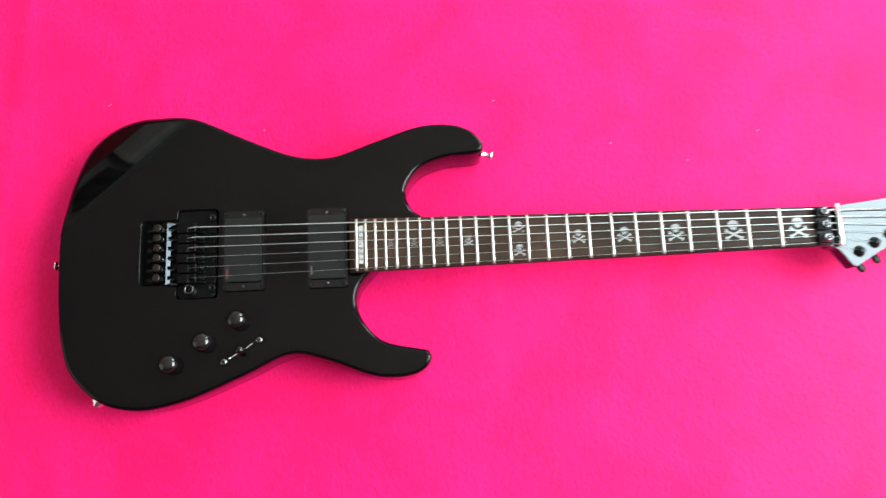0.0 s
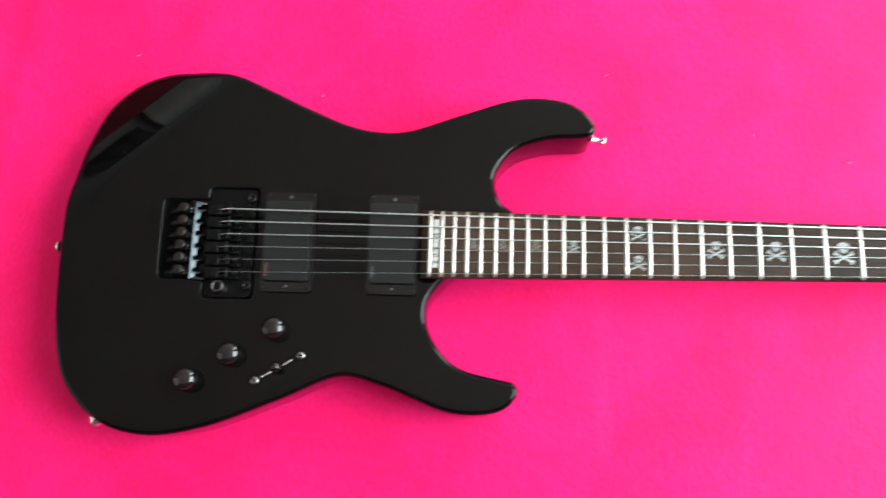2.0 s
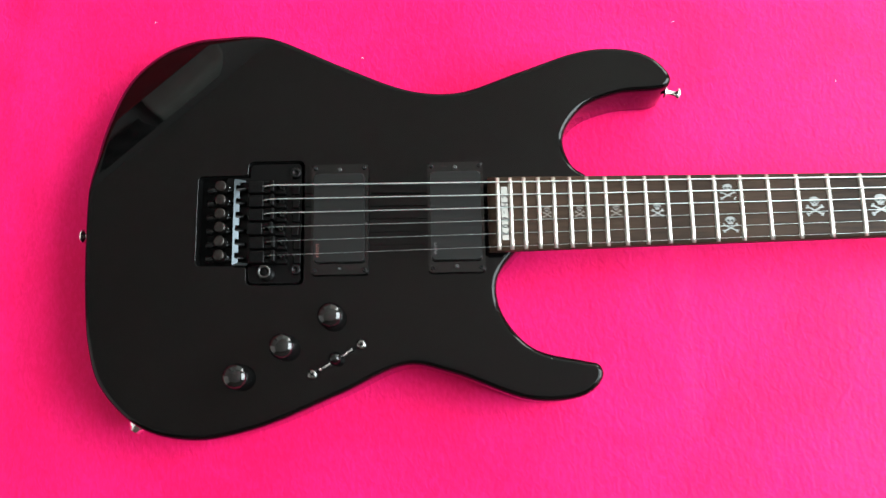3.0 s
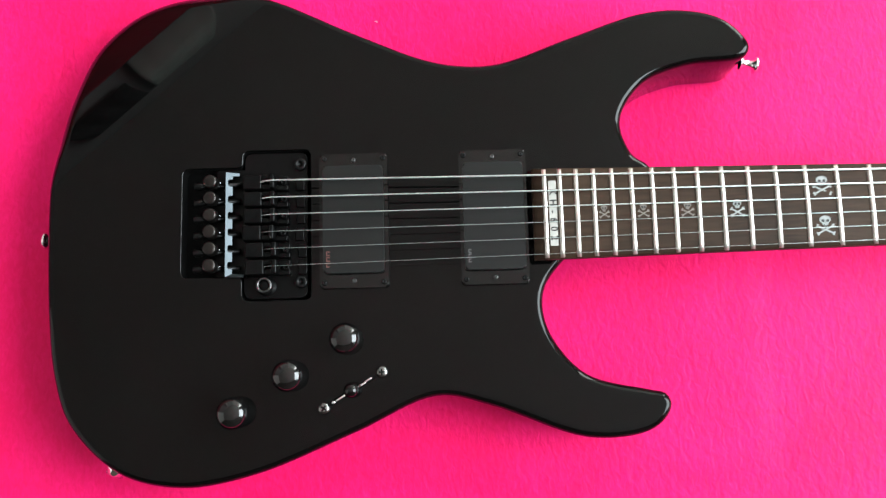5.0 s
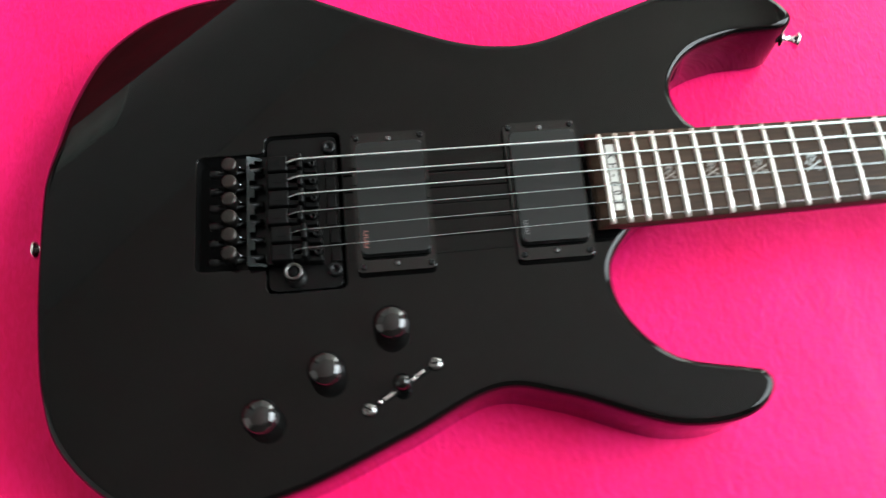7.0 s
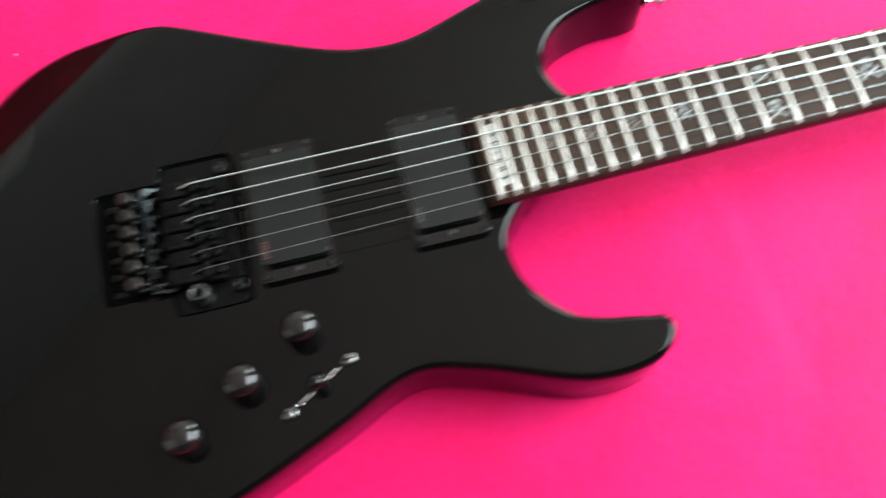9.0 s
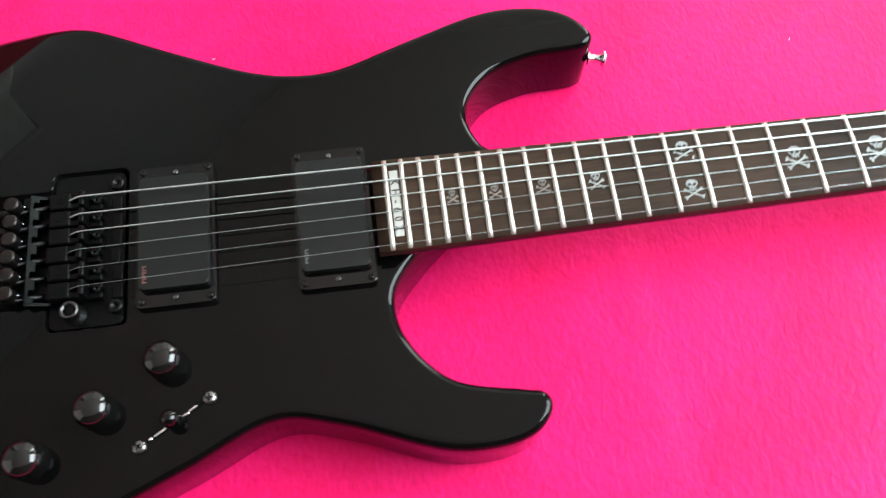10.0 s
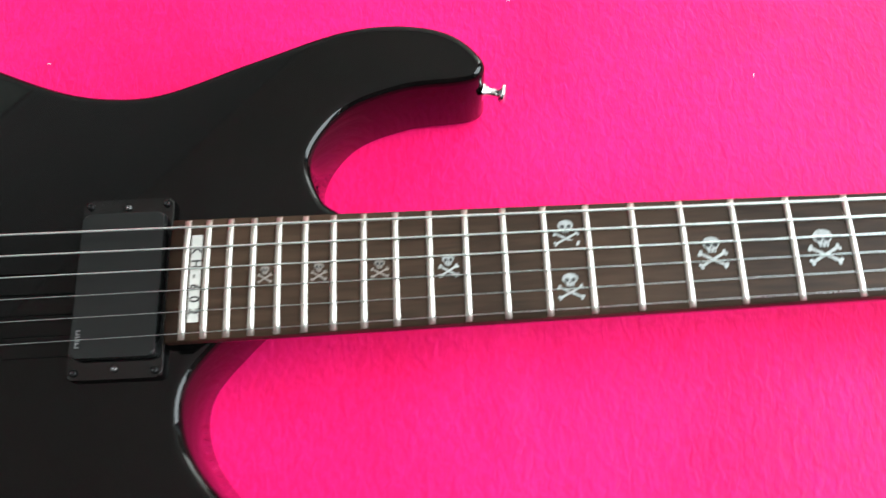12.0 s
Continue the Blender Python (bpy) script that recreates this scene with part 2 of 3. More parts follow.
def wire(points, radius, sides=8):
    """A round wire through the points."""
    bm = bmesh.new()
    rings = []
    pts = [Vector(p) for p in points]
    for k, p in enumerate(pts):
        d = (pts[min(k + 1, len(pts) - 1)] - pts[max(k - 1, 0)]).normalized()
        u = d.orthogonal().normalized() if abs(d.z) > 0.95 else d.cross(Vector((0, 0, 1))).normalized()
        v = u.cross(d)
        rings.append([bm.verts.new(p + radius * (math.cos(a) * u + math.sin(a) * v)) for a in (2 * math.pi * s / sides for s in range(sides))])
    for a, b in zip(rings, rings[1:]):
        for s in range(sides):
            j = (s + 1) % sides
            bm.faces.new((a[s], a[j], b[j], b[s]))
    bm.faces.new(rings[0])
    bm.faces.new(rings[-1])
    return bm


def smooth_loop(points, steps):
    """A closed curve that passes through the points."""
    pts, out = [Vector(p) for p in points], []
    n = len(pts)
    for k in range(n):
        p0, p1, p2, p3 = pts[k - 1], pts[k], pts[(k + 1) % n], pts[(k + 2) % n]
        t0, t1 = 0.0, (p1 - p0).length ** 0.5
        t2 = t1 + (p2 - p1).length ** 0.5
        t3 = t2 + (p3 - p2).length ** 0.5
        for s in range(steps):
            t = t1 + (t2 - t1) * s / steps
            a1 = p0 * ((t1 - t) / (t1 - t0)) + p1 * ((t - t0) / (t1 - t0))
            a2 = p1 * ((t2 - t) / (t2 - t1)) + p2 * ((t - t1) / (t2 - t1))
            a3 = p2 * ((t3 - t) / (t3 - t2)) + p3 * ((t - t2) / (t3 - t2))
            b1 = a1 * ((t2 - t) / (t2 - t0)) + a2 * ((t - t0) / (t2 - t0))
            b2 = a2 * ((t3 - t) / (t3 - t1)) + a3 * ((t - t1) / (t3 - t1))
            out.append(b1 * ((t2 - t) / (t2 - t1)) + b2 * ((t - t1) / (t2 - t1)))
    return out


# ---------------------------------------------------------------- the room
T = 0.12
BED = -0.0075              # the cloth under the guitar
FLOOR_Z = -0.021


def structure(name, bm, mat, label):
    return tagged(part(name, bm, mat, None, smooth=False), label, name.split("_")[0], kind="structure")


structure("floor", box(ROOM_W - T, ROOM_E + T, ROOM_S - T, ROOM_N + T, FLOOR_Z - 0.1, FLOOR_Z), BOARDS, "plain brown wooden floor under the pink cloth")
structure("ceiling", box(ROOM_W - T, ROOM_E + T, ROOM_S - T, ROOM_N + T, ROOM_H, ROOM_H + 0.1), CEILING, "plain grey painted ceiling")
structure("wall_north", box(ROOM_W, ROOM_E, ROOM_N, ROOM_N + T, FLOOR_Z, ROOM_H), PLASTER, "plain off-white painted wall")
# unseen wall, coloured dark in place of shade on the south side
structure("wall_south", box(ROOM_W, ROOM_E, ROOM_S - T, ROOM_S, FLOOR_Z, ROOM_H), DARK_WALL, "plain unseen wall, dark brown to cut the light returned from the south")
structure("wall_west", box(ROOM_W - T, ROOM_W, ROOM_S - T, ROOM_N + T, FLOOR_Z, ROOM_H), PLASTER, "plain off-white painted wall")
east = box(ROOM_E, ROOM_E + T, ROOM_S - T, WIN_Y0, FLOOR_Z, ROOM_H)
box(ROOM_E, ROOM_E + T, WIN_Y1, SLIT_Y0, FLOOR_Z, ROOM_H, bm=east)
box(ROOM_E, ROOM_E + T, SLIT_Y1, ROOM_N + T, FLOOR_Z, ROOM_H, bm=east)
box(ROOM_E, ROOM_E + T, SLIT_Y0, SLIT_Y1, FLOOR_Z, SLIT_Z0, bm=east)
box(ROOM_E, ROOM_E + T, SLIT_Y0, SLIT_Y1, SLIT_Z1, ROOM_H, bm=east)
box(ROOM_E, ROOM_E + T, WIN_Y0, WIN_Y1, FLOOR_Z, WIN_Z0, bm=east)
box(ROOM_E, ROOM_E + T, WIN_Y0, WIN_Y1, WIN_Z1, ROOM_H, bm=east)
structure("wall_east", east, PLASTER, "plain off-white painted wall with a window and an added fill-light opening")


# slanting wall across the corner, two unseen curtains added for shapes the lacquer mirrors
slant = box(-1.45, 1.45, 0.0, T, FLOOR_Z, ROOM_H)
bmesh.ops.transform(slant, matrix=pose(-0.965, 0.965, 0, 0, 0, 45), verts=slant.verts)
structure("wall_northwest", slant, PALE_WALL, "plain pale grey painted wall across the corner")


# low unseen panel along its foot, added for the dark red the body mirrors
bm = slab(rounded([(-1.20, -0.16), (1.20, -0.16), (1.20, -0.10), (-1.20, -0.10)], 0.02), FLOOR_Z, 0.385, 0.015)
bmesh.ops.transform(bm, matrix=pose(-0.965, 0.965, 0, 0, 0, 45), verts=bm.verts)
tagged(part("headboard", bm, MAROON, None), "low dark red panel, unseen, added for the red band mirrored in the body", "headboard")

RAIL_Z = 1.58


def make_curtain(x0, x1, low, fold, mat, label):
    bm = bmesh.new()
    front, back = [], []
    for i in range(31):
        x = x0 + (x1 - x0) * i / 30
        y = -0.05 + fold * (math.sin(x * 95) + 0.4 * math.sin(x * 31 + 1))
        front.append([bm.verts.new((x, y, z)) for z in (low, RAIL_Z)])
        back.append([bm.verts.new((x, y + 0.004, z)) for z in (low, RAIL_Z)])
    for row in (front, back):
        for a, b in zip(row, row[1:]):
            bm.faces.new((a[0], b[0], b[1], a[1]))
    for k in (0, 1):
        for i in range(30):
            bm.faces.new((front[i][k], front[i + 1][k], back[i + 1][k], back[i][k]))
    for i in (0, 30):
        bm.faces.new((front[i][0], front[i][1], back[i][1], back[i][0]))
    bmesh.ops.transform(bm, matrix=pose(-0.965, 0.965, 0, 0, 0, 45), verts=bm.verts)
    return tagged(part("curtain", bm, mat, None), label, "curtain", "curtains on one rod")


make_curtain(-0.165, 0.014, 0.56, 0.006, DRAPE, "dark grey folded curtain, unseen, added for the dark shape mirrored in the body")
make_curtain(0.045, 0.252, 0.30, 0.0012, PALE_DRAPE, "pale, almost flat curtain, unseen, added for the pale shape mirrored in the body")
rod = wire([(-0.18, -0.05, RAIL_Z + 0.01), (0.265, -0.05, RAIL_Z + 0.01)], 0.006, 12)
for x in (-0.172, 0.26):
    joined(rod, box(x - 0.004, x + 0.004, -0.05, 0.0, RAIL_Z + 0.002, RAIL_Z + 0.018))
bmesh.ops.transform(rod, matrix=pose(-0.965, 0.965, 0, 0, 0, 45), verts=rod.verts)
tagged(part("curtain_rod", rod, GREY_WALL, None), "thin grey painted curtain rod, unseen, added to carry the curtains", "curtain rod")


# ---------------------------------------------------------------- the cloth
def make_cloth():
    bm = bmesh.new()
    x0, x1, y0, y1, nx, ny = -0.84, 1.25, -1.10, 0.84, 300, 280
    grid = []
    for j in range(ny + 1):
        row = []
        for i in range(nx + 1):
            x, y = x0 + (x1 - x0) * i / nx, y0 + (y1 - y0) * j / ny
            z = 0.0012 * noise.noise((x * 5, y * 3.5, 1.7)) + 0.0006 * noise.noise((x * 17, y * 13, 5.1)) + 0.00022 * noise.noise((x * 60, y * 55, 9.0))
            # two soft folds that run up the cloth beyond the guitar's lower bout
            for fx, lean, high in ((-0.245, 0.05, 0.0016), (-0.215, -0.03, 0.0010)):
                z += high * math.exp(-((x - fx - lean * y) / 0.009) ** 2)
            near = -0.17 < x < 0.31 and -0.17 < y < 0.17
            z = BED + (min(z, -0.0002) if near else z - 0.0008)
            row.append(bm.verts.new((x, y, z)))
        grid.append(row)
    for j in range(ny):
        for i in range(nx):
            bm.faces.new((grid[j][i], grid[j][i + 1], grid[j + 1][i + 1], grid[j + 1][i]))
    # a hem turned down to the floor
    rim = [e for e in bm.edges if len(e.link_faces) == 1 and max(v.co.z for v in e.verts) < BED + 0.02]
    hem = {}
    for e in rim:
        for v in e.verts:
            if v not in hem:
                hem[v] = bm.verts.new((v.co.x, v.co.y, FLOOR_Z + 0.0005))
        v, w = e.verts
        bm.faces.new((v, w, hem[w], hem[v]))
    bmesh.ops.recalc_face_normals(bm, faces=bm.faces)
    return tagged(part("cloth", bm, FABRIC, None), "bright pink brushed fabric sheet spread under the guitar", "cloth")


make_cloth()

# ---------------------------------------------------------------- the guitar
SCALE = 0.6477            # nut to saddles
TOP = 0.0410              # the body's upper face
guitar = tagged(new("electric_guitar"), "glossy black double-cutaway electric guitar lying face up on pink cloth", "guitar")


def fret_x(n):
    return SCALE * 2 ** (-n / 12)


def board_z(x):
    """The height of the fingerboard's crown along the neck."""
    return 0.0540 + 0.015 * (x - fret_x(24))


def board_half(x):
    return 0.0212 + (0.0288 - 0.0212) * (SCALE - x) / (SCALE - 0.155)


def crown(y):
    return -y * y / (2 * 0.40)


OUTLINE = [(-154.8, -4), (-154.8, 30.5), (-152.7, 56), (-148.9, 88), (-135.7, 129.8), (-110.3, 153.6), (-81.8, 161.8), (-55.8, 160.8), (-32.5, 158.7), (-8.1, 151.2), (41.7, 128),
           (89.5, 107.9), (113.8, 103.2), (137.2, 104), (184.9, 120.5), (231.7, 136), (258.4, 137.9), (281.3, 133.4), (294.5, 124.8), (302.9, 111.6), (298.9, 104.2), (259.6, 99.4),
           (230.6, 87.6), (215.2, 63.6), (221, 41.3), (232.7, 30.1), (204.7, 1.3), (177.8, -23.3), (160.7, -46.4), (162.5, -70.9), (184.8, -99), (223.6, -109.7), (233.8, -112.4),
           (236.9, -119.3), (231, -129.5), (217.5, -136.5), (183, -137.7), (125.1, -117.1), (91.6, -110.4), (41.8, -130.9), (-20.2, -155), (-66.6, -162.2), (-105.7, -152.3), (-137, -121.9),
           (-147.2, -93.4), (-152.3, -55.9)]
RECESS = [(-68.2, -32.9), (-29.5, -32.9), (-29.5, -48.4), (13.7, -48.4), (13.7, 48.2), (-29.5, 48.2), (-29.5, 37.2), (-68.2, 37.2)]
CONTOUR_A, CONTOUR_B = Vector((-0.0242, 0.1398)), Vector((-0.1425, 0.0366))
# slope of the arm contour, by metres past the line where it starts
CONTOUR = ((0.0, 0.0), (0.022, 0.335), (0.042, 0.405), (0.080, 0.50))


def contour_drop(d):
    """How far the arm contour has fallen, d metres past the line where it starts."""
    fallen = 0.0
    for (d0, s0), (d1, s1) in zip(CONTOUR, CONTOUR[1:]):
        if d > d0:
            e = min(d, d1)
            fallen += (e - d0) * (s0 + s0 + (s1 - s0) * (e - d0) / (d1 - d0)) / 2
    return fallen


def make_body():
    bm = bmesh.new()
    loop = smooth_loop([(x / 1000, y / 1000) for x, y in OUTLINE], 8)
    n = len(loop)
    normals = []
    for k in range(n):
        d = (loop[(k + 1) % n] - loop[k - 1]).normalized()
        normals.append(Vector((-d.y, d.x)))          # the loop runs clockwise: this points outwards
    across = (CONTOUR_B - CONTOUR_A).normalized()
    away = Vector((-across.y, across.x))
    if away.dot(Vector((-1, 1))) < 0:
        away = -away
    past = [max(0.0, (p - CONTOUR_A).dot(away)) for p in loop]
    wide = [1 + 0.9 * min(1.0, d / 0.02) for d in past]
    rings = []
    for inset, drop, base in ((0.003, 0.0, 0), (0.0009, 0.0009, 0), (0, 0.003, 0),
                              (0, 0.0046, 1), (0.0001, 0.0036, 1), (0.0006, 0.0024, 1), (0.0014, 0.0013, 1), (0.0025, 0.0005, 1), (0.0036, 0.0001, 1), (0.0047, 0.0, 1)):
        ring = []
        for p, nrm, w in zip(loop, normals, wide):
            scale = w if base else 1.0
            q = p - nrm * inset * scale
            z = TOP - contour_drop((q - CONTOUR_A).dot(away)) - drop * scale if base else BED + drop
            ring.append(bm.verts.new((q.x, q.y, z)))
        rings.append(ring)
    for a, b in zip(rings, rings[1:]):
        for k in range(n):
            j = (k + 1) % n
            bm.faces.new((a[k], a[j], b[j], b[k]))
    under = [bm.edges.get((rings[0][k], rings[0][(k + 1) % n])) for k in range(n)]
    bmesh.ops.triangle_fill(bm, use_beauty=True, edges=under, normal=(0, 0, -1))
    top = rings[-1]
    inside = [k for k in range(n) if (Vector(top[k].co.xy) - CONTOUR_A).dot(away) > 1e-5]
    first, last = inside[0], inside[-1]
    patch = []
    arm = [top[k] for k in range(first - 1, last + 2)]
    for v in (arm[0], arm[-1]):
        v.co.z = TOP
    # the contour as a grid between its straight inner line and the body's edge
    m, steps, rows = len(arm), 20, []
    lengths = [(arm[k].co - arm[0].co).dot((arm[-1].co - arm[0].co).normalized()) for k in range(m)]
    chord = [arm[0]] + [bm.verts.new(arm[0].co.lerp(arm[-1].co, lengths[k] / lengths[-1])) for k in range(1, m - 1)] + [arm[-1]]
    for k in range(m):
        line = [chord[k]]
        for s in range(1, steps):
            if k in (0, m - 1):
                line.append(arm[k])
                continue
            p = chord[k].co.lerp(arm[k].co, s / steps)
            line.append(bm.verts.new((p.x, p.y, TOP - contour_drop((Vector(p.xy) - CONTOUR_A).dot(away)))))
        rows.append(line + [arm[k]])
    for a, b in zip(rows, rows[1:]):
        for s in range(steps):
            corners = list(dict.fromkeys((a[s], a[s + 1], b[s + 1], b[s])))
            if len(corners) > 2:
                patch.append(bm.faces.new(corners))
    main = [top[k % n] for k in range(last + 1, first - 1 + n + 1)]
    edges = []
    around = main[:-1] + chord[:-1] if main[-1] is chord[0] else main
    for a, b in zip(around, around[1:] + around[:1]):
        edges.append(bm.edges.get((a, b)) or bm.edges.new((a, b)))
    hole = rounded([(x / 1000, y / 1000) for x, y in RECESS], 0.004)
    count = len(hole)
    outer = []
    for k in range(count):
        run = (hole[(k + 1) % count] - hole[k - 1]).normalized()
        outer.append(Vector((run.y, -run.x)))
    if sum((hole[k] - Vector((-0.025, 0))).dot(outer[k]) for k in range(count)) < 0:
        outer = [-v for v in outer]
    rim = [[bm.verts.new((p.x + o.x * e, p.y + o.y * e, TOP - f)) for p, o in zip(hole, outer)] for e, f in ((0.0009, 0.0), (0.0004, 0.0002), (0.0001, 0.0005))]
    high = [bm.verts.new((p.x, p.y, TOP - 0.0010)) for p in hole]
    low = [bm.verts.new((p.x, p.y, TOP - 0.011)) for p in hole]
    for k in range(len(hole)):
        j = (k + 1) % len(hole)
        edges.append(bm.edges.new((rim[0][k], rim[0][j])))
        for a, b in zip(rim, rim[1:] + [high]):
            bm.faces.new((a[k], a[j], b[j], b[k]))
        bm.faces.new((high[k], high[j], low[j], low[k])).material_index = 1
    bm.faces.new(low).material_index = 1
    bmesh.ops.triangle_fill(bm, use_beauty=True, edges=edges, normal=(0, 0, 1))
    curved = set(patch)
    bmesh.ops.recalc_face_normals(bm, faces=bm.faces)
    for f in bm.faces:
        f.smooth = len(f.verts) == 4 or f in curved
    data = bpy.data.meshes.new("body")
    bm.to_mesh(data)
    bm.free()
    data.materials.append(LACQUER)
    data.materials.append(CAVITY_BLACK)
    return linked("body", data, guitar, label="gloss black lacquered body with two pointed horns")


body = make_body()


def make_neck():
    """The neck's rounded back, from inside the body to the nut."""
    bm = bmesh.new()
    rings = []
    for s in range(33):
        x = 0.152 + (0.666 - 0.152) * s / 32
        w, top = board_half(x) - 0.0004, board_z(x) - 0.0062
        deep = 0.0145 + 0.003 * max(0, (0.45 - x) / 0.3)
        ring = [bm.verts.new((x, w * math.cos(a), top - deep * math.sin(a) ** 0.8)) for a in (math.pi * k / 14 for k in range(15))]
        rings.append(ring)
    for a, b in zip(rings, rings[1:]):
        for k in range(14):
            bm.faces.new((a[k], a[k + 1], b[k + 1], b[k]))
        bm.faces.new((a[0], a[-1], b[-1], b[0]))
    bm.faces.new(rings[0])
    bm.faces.new(rings[-1])
    return part("neck", bm, NECK_BLACK, guitar, "slim black neck with a rounded back")


def make_board():
    bm = bmesh.new()
    rings = []
    for s in range(41):
        x = 0.1545 + (SCALE - 0.1545) * s / 40
        w, z = board_half(x), board_z(x)
        ring = [bm.verts.new((x, -w, z - 0.0062))]
        ring += [bm.verts.new((x, y, z + crown(y))) for y in (-w + 2 * w * k / 10 for k in range(11))]
        ring += [bm.verts.new((x, w, z - 0.0062))]
        rings.append(ring)
    for a, b in zip(rings, rings[1:]):
        for k in range(len(a)):
            j = (k + 1) % len(a)
            bm.faces.new((a[k], a[j], b[j], b[k]))
    bm.faces.new(rings[0])
    bm.faces.new(rings[-1])
    ob = part("fingerboard", bm, ROSEWOOD, guitar, "dark brown rosewood fingerboard")
    for f in ob.data.polygons:
        f.use_smooth = f.normal.z > 0.9
    return ob


neck = make_neck()
board = make_board()


def make_fret(n):
    x, bm = fret_x(n), bmesh.new()
    w, rings = board_half(fret_x(n)) - 0.0006, []
    for k in range(11):
        y = -w + 2 * w * k / 10
        end = 0.0006 if k in (0, 10) else 0.0
        rings.append([bm.verts.new((px * 0.00137, y, board_z(x) + crown(y) + pz * 0.00115 - 0.0001 - (end if pz > 0.3 else 0)))
                      for px, pz in ((-1, -0.2), (-1, 0.3), (-0.72, 0.85), (0, 1.0), (0.72, 0.85), (1, 0.3), (1, -0.2))])
    for a, b in zip(rings, rings[1:]):
        for k in range(7):
            j = (k + 1) % 7
            bm.faces.new((a[k], a[j], b[j], b[k]))
    bm.faces.new(rings[0])
    bm.faces.new(rings[-1])
    return part("fret", bm, NICKEL, board, "nickel fret" if n == 24 else "", loc=(x, 0, 0))


for n in range(24, 0, -1):
    make_fret(n)


def disc(bm, cx, cy, rx, ry, z, index, steps=14, turn=0.0):
    pts = []
    for k in range(steps):
        a = 2 * math.pi * k / steps
        u, v = rx * math.cos(a), ry * math.sin(a)
        pts.append((cx + u * math.cos(turn) - v * math.sin(turn), cy + u * math.sin(turn) + v * math.cos(turn)))
    tile(bm, pts, z, index)


def tile(bm, pts, z, index, deep=0.0003):
    high = [bm.verts.new((x, y, z)) for x, y in pts]
    low = [bm.verts.new((x, y, z - deep)) for x, y in pts]
    bm.faces.new(high).material_index = index
    for k in range(len(pts)):
        j = (k + 1) % len(pts)
        bm.faces.new((low[k], low[j], high[j], high[k])).material_index = index


def make_inlay(n, y, w, h, mat):
    """A skull over crossed bones, let into the board."""
    x, bm = (fret_x(n) + fret_x(n - 1)) / 2, bmesh.new()
    # unit drawing: half a width and half a height are 1
    def at(u, v):
        return u * w / 2, v * h / 2
    for side in (-1, 1):
        a, b = at(-0.84 * side, -0.92), at(0.84 * side, -0.10)
        d = (Vector(b) - Vector(a)).normalized()
        o = Vector((-d.y, d.x)) * 0.042 * h
        lift = 0.00002 * side
        tile(bm, [tuple(Vector(a) - o), tuple(Vector(b) - o), tuple(Vector(b) + o), tuple(Vector(a) + o)], 0.00012 + lift, 0)
        for e in (a, b):
            for s in (-1, 1):
                c = Vector(e) + Vector((-d.y, d.x)) * s * 0.05 * h
                disc(bm, c.x, c.y, 0.055 * h, 0.055 * h, 0.00018 + lift, 0, 8)
    cx, cy = at(0, 0.54)
    disc(bm, cx, cy, 0.295 * w, 0.205 * h, 0.00026, 0, 18)
    jx, jy = at(0, 0.04)
    tile(bm, [(jx - 0.13 * w, jy - 0.055 * h), (jx + 0.13 * w, jy - 0.055 * h), (jx + 0.18 * w, jy + 0.11 * h), (jx - 0.18 * w, jy + 0.11 * h)], 0.00030, 0)
    for side in (-1, 1):
        ex, ey = at(0.25 * side, 0.42)
        disc(bm, ex, ey, 0.092 * w, 0.078 * h, 0.00036, 1, 10, 0.35 * side)
        tx, ty = at(0.13 * side, 0.0)
        tile(bm, [(tx - 0.014 * w, ty - 0.04 * h), (tx + 0.014 * w, ty - 0.04 * h), (tx + 0.014 * w, ty + 0.03 * h), (tx - 0.014 * w, ty + 0.03 * h)], 0.00038, 1)
    nx, ny = at(0, 0.24)
    tile(bm, [(nx - 0.045 * w, ny - 0.03 * h), (nx + 0.045 * w, ny - 0.03 * h), (nx, ny + 0.045 * h)], 0.00036, 1)
    ob = part("inlay", bm, [mat, INK], board, "pearl skull and crossbones inlay", loc=(x, y, board_z(x) + crown(y)), smooth=False)
    ob.rotation_euler = (0, -math.atan(0.015), 0)
    return ob


for n, y, w, h in ((1, 0, 19, 22), (3, 0, 19, 21), (5, 0, 16, 18), (7, 0, 14.5, 16), (9, 0, 13, 14.5), (12, 12.7, 11.8, 12), (12, -12.3, 11.8, 12)):
    make_inlay(n, y / 1000, w / 1000, h / 1000, PEARL)
make_inlay(15, 0.0, 0.0088, 0.0108, PEARL)
for n, w, h in ((17, 8.0, 9.0), (19, 7.0, 8.7), (21, 6.4, 8.4)):
    make_inlay(n, 0.0003, w / 1000, h / 1000, PEARL_DIM)


def lettering(name, text, size, mat, parent, loc, turn, label=""):
    curve = bpy.data.curves.new(name, "FONT")
    curve.body, curve.size, curve.extrude, curve.align_x, curve.align_y = text, size, 0.00003, "CENTER", "CENTER"
    curve.space_character = 1.88
    curve.offset = 0.00012
    ob = bpy.data.objects.new(name, curve)
    data = bpy.data.meshes.new_from_object(ob)
    bpy.data.objects.remove(ob)
    data.materials.append(mat)
    return linked(name, data, parent, loc, label, turn)


plate_x = (fret_x(24) + fret_x(23)) / 2
bm = slab(rounded([(-0.0024, -0.0205), (0.0024, -0.0205), (0.0024, 0.0205), (-0.0024, 0.0205)], 0.0003, 2), -0.0006, 0.0002)
plate = part("inlay_plate", bm, PLATE, board, "white rectangular inlay plate with black characters", loc=(plate_x, 0, board_z(plate_x)), smooth=False)
lettering("inlay_lettering", "KH-602", 0.0060, INK, plate, (0, -0.0009, 0.00026), -90, "black characters on the inlay")

# ---- strings
GAUGES = (1.22, 0.98, 0.76, 0.52, 0.42, 0.34)


